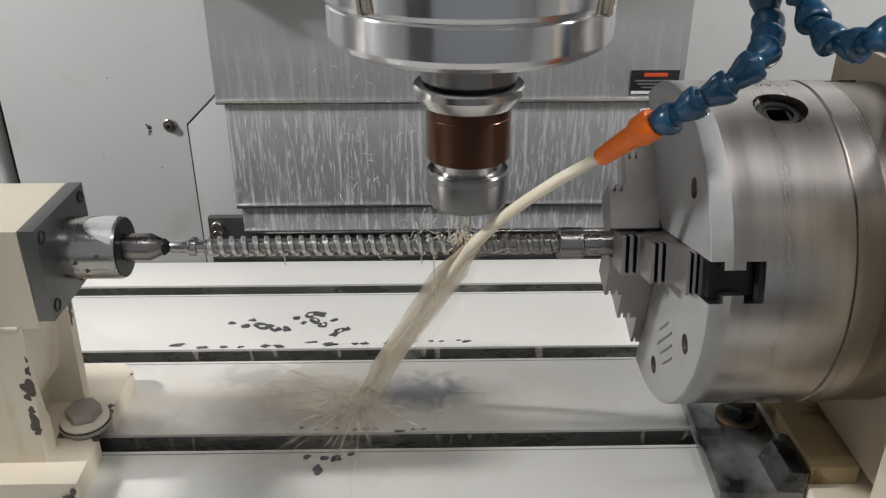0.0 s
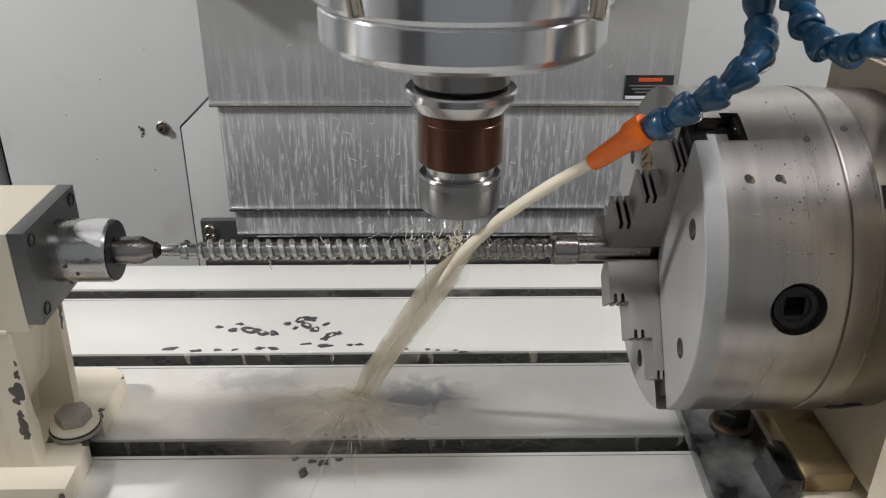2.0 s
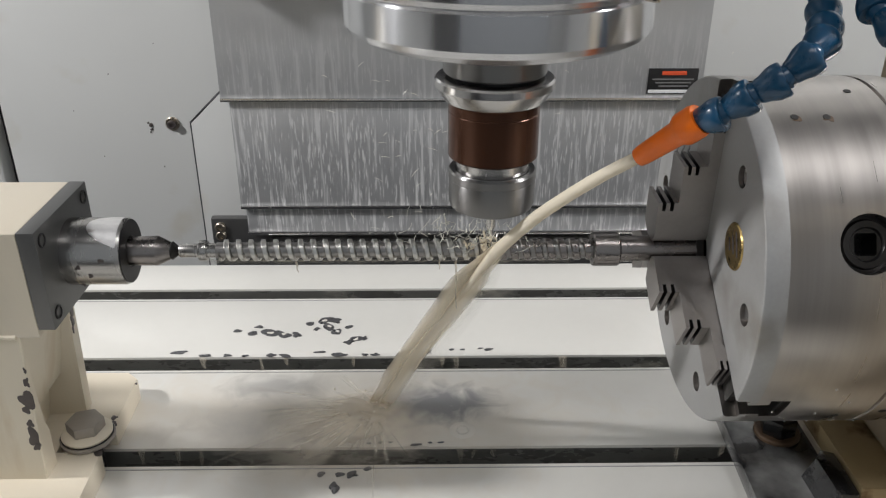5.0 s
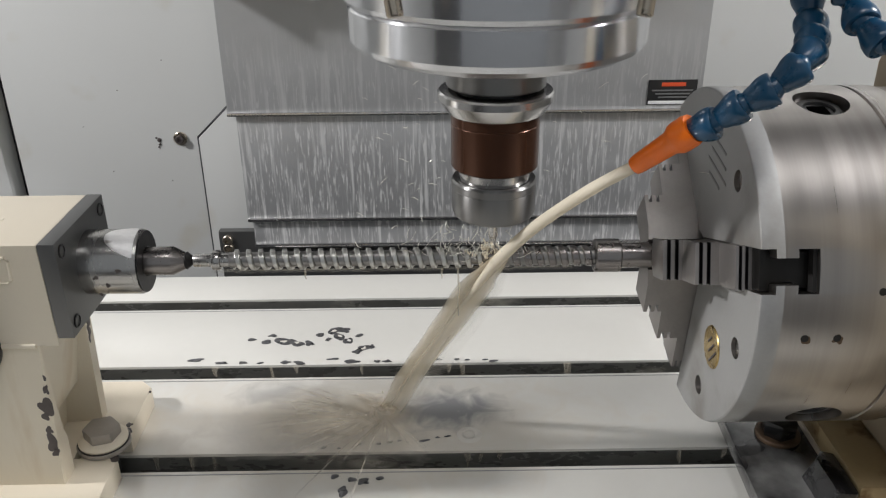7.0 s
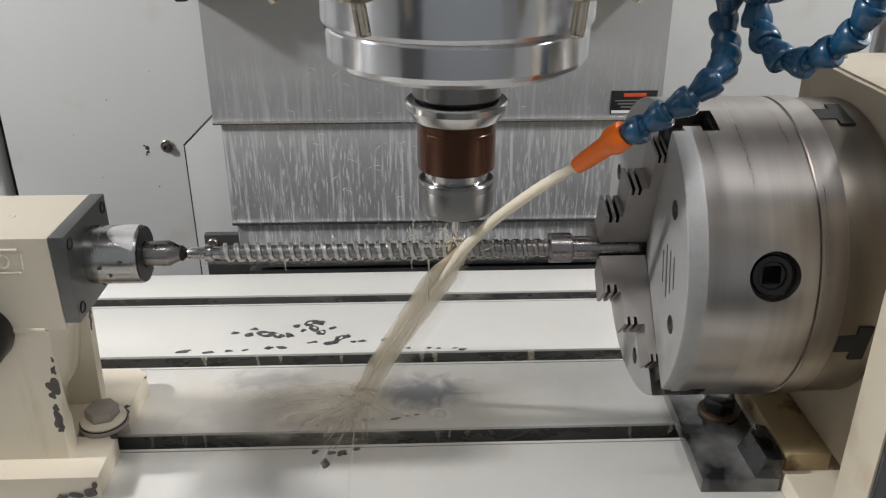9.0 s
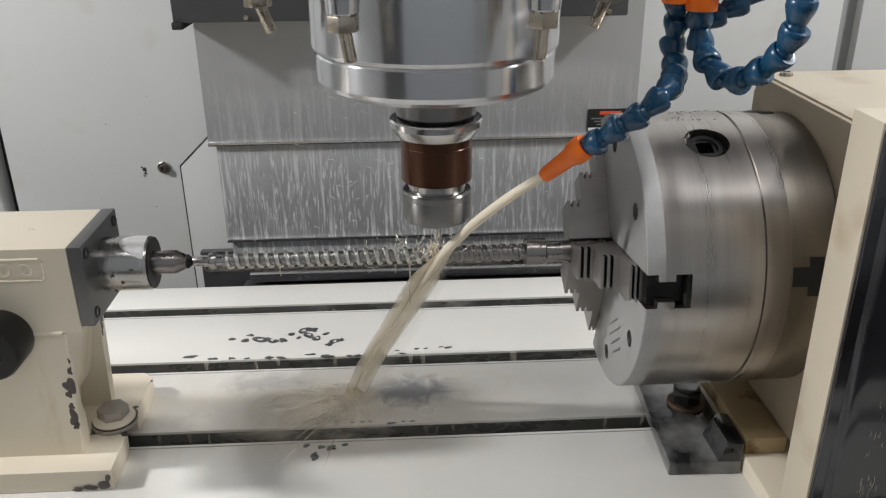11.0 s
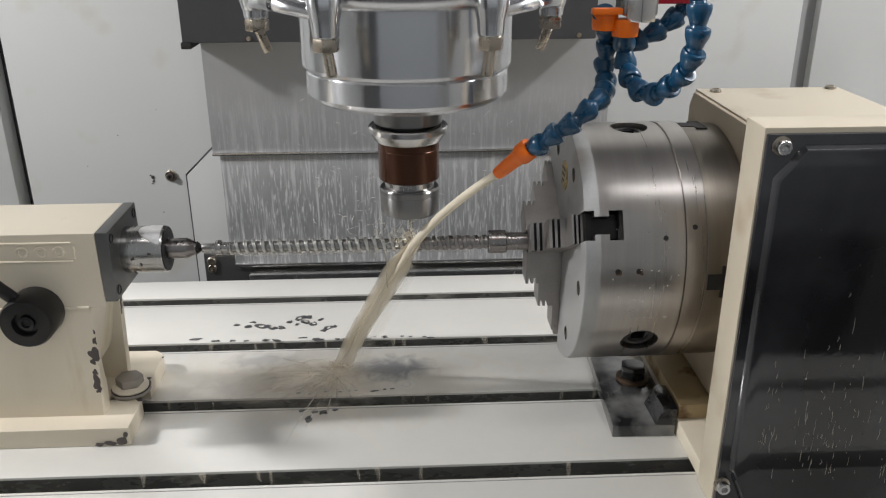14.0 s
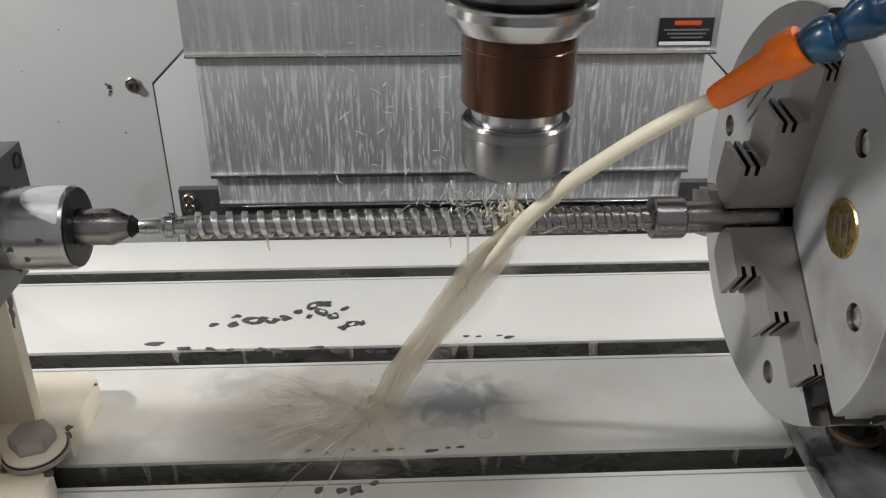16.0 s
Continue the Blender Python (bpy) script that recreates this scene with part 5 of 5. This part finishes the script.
JET = [(0.0665, -0.0552, 0.2303), (0.0465, -0.0412, 0.2112), (0.0234, -0.0252, 0.1855), (0.0060, -0.0138, 0.1620), (-0.0030, -0.0085, 0.1475), (-0.0115, -0.0005, 0.1300), (-0.0210, 0.0075, 0.1120), (-0.0300, 0.0148, 0.0940)]
FALL = [(0.0080, -0.0150, 0.1650), (-0.0030, -0.0085, 0.1475), (-0.0125, 0.0010, 0.1293), (-0.0309, 0.0155, 0.0920), (-0.0515, 0.0315, 0.0504), (-0.0680, 0.0440, 0.0113), (-0.0725, 0.0475, 0.0003)]


def coolant():
    made = {}
    j = thing("coolant_jet", TIP, "milky cream coolant jet from the nozzle to the screw", "coolant jet")
    path = smooth_path(JET, 10)
    np_ = len(path)
    part("jet", tube(path, [0.0031 + 0.0010 * i / np_ if i < 0.5 * np_ else 0.0036 * (1 - 0.97 * ((i / np_ - 0.5) / 0.5) ** 0.8) for i in range(np_)], 20, None, 1.0, (0, 0, 1), 0.05, 1), COOLANT, j)
    made["jet"] = j
    s = thing("coolant_fall", FALL[1], "thin spreading sheet of coolant falling from the screw to the table", "coolant fall")
    path = smooth_path(FALL, 10)
    n = len(path)
    side = Vector((0.88, 0.10, -0.32))

    def width(i, a, b, c):
        u = i / (n - 1)
        return a + (b - a) * min(1, u / 0.32) if u < 0.32 else b + (c - b) * (u - 0.32) / 0.68
    rng = random.Random(3)
    part("sheet", ribbon(path, [width(i, 0.0036, 0.0112, 0.0085) for i in range(n)], side, 0.003, 14, 0.45, 1, (0.06, 0.30)), SHEETFLOW, s, "milky falling sheet")
    for k, (off, w) in enumerate(((0.0075, 0.0150),)):
        q = [p + side.normalized() * off * math.sin(min(1.0, i / (n - 1) / 0.5) * math.pi / 2) for i, p in enumerate(path)]
        part("veil", ribbon(q, [width(i, 0.0028, w * 0.8, w) for i in range(n)], side, 0.004, 16, 1.0, 10 + k, (0.25, 0.0)), VEILFLOW, s, "translucent veil")
    for k in range(2):
        off = rng.uniform(-0.007, 0.016)
        st = rng.randint(14, 34)
        q = [p + side.normalized() * off * (0.5 + 0.5 * i / n) + Vector((rng.gauss(0, 0.0003), rng.gauss(0, 0.0003), 0)) for i, p in enumerate(path)][st:st + rng.randint(12, 26)]
        part("strand", tube(q, [0.0006 * math.sin(math.pi * (i + 0.5) / len(q)) + 0.0002 for i in range(len(q))], 6), VEIL, s, "thin strand")
    made["fall"] = s
    # splash where it meets the table, in several rigid bursts
    hit = Vector((-0.0725, 0.0475, 0.0003))
    made["burst"] = []
    for g in range(3):
        b = thing("coolant_splash", hit, "burst of coolant droplets and streaks on the table", "coolant splash", "splash bursts")
        for k in range(24):
            a = rng.gauss(math.radians(243), 0.33) if k % 4 else rng.uniform(math.radians(165), math.radians(290))
            ln = (abs(rng.gauss(0.034, 0.022)) + 0.012) * (1 if k % 4 else 0.6)
            up = rng.uniform(0.10, 0.75)
            st = rng.uniform(0.004, 0.050) if k % 4 else rng.uniform(0.002, 0.012)
            d = Vector((math.cos(a), math.sin(a), up)).normalized()
            p0 = hit + d * st
            q = [p0 + d * ln * u + Vector((0, 0, -1.2 * (ln * u + st) ** 2)) for u in [m / 7 for m in range(8)]]
            q = [Vector((p.x, p.y, max(p.z, 0.0012))) for p in q]
            r = rng.uniform(0.0006, 0.0020)
            part("streak", ribbon(q, [r * (0.5 + 0.6 * m / 7) for m in range(8)], d.cross(Vector((0, 0.6, -0.6))), 0.0002, 4, 1.0, k + 40 * g, (0.3, 0.5)), STREAKFLOW, b)
        bm = bmesh.new()
        for k in range(16):
            a = rng.uniform(0, 6.3)
            q = hit + Vector((math.cos(a), math.sin(a), 0)) * abs(rng.gauss(0, 0.016)) + Vector((0, 0, abs(rng.gauss(0, 0.007)) + 0.0006))
            bmesh.ops.create_icosphere(bm, subdivisions=1, radius=rng.uniform(0.0003, 0.0008), matrix=Matrix.Translation(q) @ Matrix.Diagonal((1, 1, rng.uniform(0.8, 2.2), 1)))
        part("droplets", bm, VEIL, b, "", "stuff")
        dx, dy, rx, ry, hh = ((-0.026, -0.022, 0.075, 0.050, 0.016), (-0.006, -0.008, 0.036, 0.028, 0.012), (0.0, 0.0, 0.013, 0.011, 0.011))[g]
        part("mist", spray_dome((hit.x + dx, hit.y + dy, 0.0006 + 0.0004 * g), rx, ry, hh, g * 7), MIST if g < 2 else SHEETFLOW, b, "thin cloud of spray" if g < 2 else "dense white core")
        made["burst"].append(b)
    # drips that hang from the screw
    path = [Vector((-0.168 + 0.002 * i, AXIS_Y - 0.001, AXIS_Z - 0.0062 - 0.0009 * abs(math.sin(i * 0.9)) - 0.0012 * max(0, noise.noise(Vector((i * 0.23, 3, 1)))))) for i in range(111)]
    made["hanging"] = single("coolant_film", ribbon(path, [0.0016] * len(path), (0, 0.25, 1), 0.0006, 6, 0.5, 4, (0.02, 0.02)), VEILFLOW, path[55], "wavy film of coolant hanging under the screw", "coolant film")
    made["drip"] = []
    for x, z0, z1 in ((-0.0200, 0.146, 0.112), (-0.0290, 0.146, 0.138), (-0.1130, 0.146, 0.138)):
        q = [Vector((x + 0.0002 * math.sin(9 * u + x * 400), AXIS_Y - 0.002 + 0.012 * u * (1 if z1 < 0.05 else 0.2), z0 + (z1 - z0) * u)) for u in [i / 14 for i in range(15)]]
        d = single("coolant_drip", tube(q, [0.0007 - 0.0004 * i / 14 for i in range(15)], 8, None, 1, None, 0.4, int(abs(x) * 1000)), SHEET, q[0], "thin thread of coolant dripping from the screw", "coolant drip", "coolant drips")
        made["drip"].append(d)
    # curling chips and spray round the cutter
    made["chips"] = []
    for g in range(3):
        c = thing("metal_chips", (-0.004, 0, 0.158), "tangle of bright wet chips flying round the cutter", "metal chips", "chip tangles")
        for k in range(40):
            u = abs(rng.gauss(0, 0.026))
            p0 = Vector((-0.004 - u * rng.choice((1, 1, 1, -0.5)), rng.gauss(-0.004, 0.006), 0.157 + abs(rng.gauss(0, 0.007)) + 0.004 * rng.random()))
            a, ra = rng.uniform(0, 6.3), rng.uniform(0.003, 0.008)
            e = [p0 + Vector((ra * math.cos(a + 0.22 * i) + 0.0006 * i, 0.3 * ra * math.sin(a + 0.9 * i), ra * math.sin(a + 0.22 * i))) for i in range(rng.randint(3, 7))]
            r = rng.uniform(0.00012, 0.00028)
            part("chip", tube(e, r, 5), CHIPS, c)
        made["chips"].append(c)
    bm = bmesh.new()
    for k in range(44):
        q = Vector((-0.006 + rng.gauss(0, 0.004), -0.003 + rng.gauss(0, 0.002), 0.158 + rng.gauss(0, 0.003)))
        bmesh.ops.create_icosphere(bm, subdivisions=2, radius=rng.uniform(0.0003, 0.0010), matrix=Matrix.Translation(q) @ Matrix.Rotation(rng.uniform(-0.9, 0.9), 4, "Y") @ Matrix.Diagonal((rng.uniform(0.6, 1.2), 1, rng.uniform(1.0, 3.2), 1)))
    made["foam"] = single("coolant_foam", bm, COOLANT, (-0.006, 0, 0.158), "froth of coolant on the screw at the cutter", "coolant foam")
    made["fly"] = []
    for g in range(3):
        c = thing("flying_chips", (-0.03, 0.0, 0.20), "fine chips and droplets flung in front of the cover", "flying chips", "flying chips")
        for k in range(20):
            p0 = Vector((rng.uniform(-0.10, 0.02) + (0.13 if k % 5 == 0 else 0), rng.uniform(-0.01, 0.12), rng.uniform(0.165, 0.255)))
            a = rng.uniform(-0.9, 0.9)
            d = Vector((math.cos(a), 0, math.sin(a))) * rng.uniform(0.002, 0.007)
            part("chip", tube([p0, p0 + d * 0.5 + Vector((0, 0, 0.0004)), p0 + d], [0.00010, 0.00020, 0.00008], 5), CHIPS, c)
        made["fly"].append(c)
    return made


enclosure()
column_covers()
MILL = spindle()
hoses()
SPOTS = table()
tailstock()
SCREW = workpiece()
CHUCK = chuck()
rotary_unit()
WET = coolant()

FEED = 0.00062  # table travel, m/s
TURN_RATE = 33.3  # chuck, degrees a second
JAW_START = -14.1  # the chuck's turn at the start


def motions():
    times = [i * 0.5 for i in range(33)]
    for ob in RIDERS:
        p = ob.location.copy()
        walk(ob, [(t, pose(p.x + FEED * t, p.y, p.z)) for t in times])
    for ob in (SCREW, CHUCK):
        p = ob.location.copy()
        walk(ob, [(t, pose(p.x + FEED * t, p.y, p.z, JAW_START + TURN_RATE * t)) for t in times])
    p = MILL.location.copy()
    walk(MILL, [(i * 0.1, pose(p.x, p.y, p.z, 0, 0, -67 * i)) for i in range(161)])
    rng = random.Random(21)
    for ob in SPOTS:
        p = ob.location.copy()
        walk(ob, [(t, pose(p.x + FEED * t + rng.gauss(0, 0.0018), p.y + rng.gauss(0, 0.0012), p.z, 0, 0, rng.gauss(0, 5))) for t in times])

    def shiver(ob, step, lin, deg, up=0.0, yaw=0.0):
        p = ob.location.copy()
        n = round(16 / step)
        walk(ob, [(i * step, pose(p.x + rng.gauss(0, lin), p.y + rng.gauss(0, lin), p.z + abs(rng.gauss(0, up)), rng.gauss(0, deg), rng.gauss(0, deg), rng.gauss(0, deg) + max(-40, min(40, rng.gauss(0, yaw))))) for i in range(n + 1)])
    shiver(WET["jet"], 0.2, 0.0001, 0.25)
    shiver(WET["fall"], 0.2, 0.0005, 0.5)
    for b in WET["burst"]:
        shiver(b, 0.1, 0.002, 0.0, 0.0, 18)
    for d in WET["drip"]:
        shiver(d, 0.2, 0.0009, 0.6)
    for c in WET["chips"]:
        shiver(c, 0.1, 0.001, 8)
    shiver(WET["foam"], 0.1, 0.0005, 8)
    shiver(WET["hanging"], 0.2, 0.0004, 0.0)
    for c in WET["fly"]:
        shiver(c, 0.1, 0.010, 5)


motions()
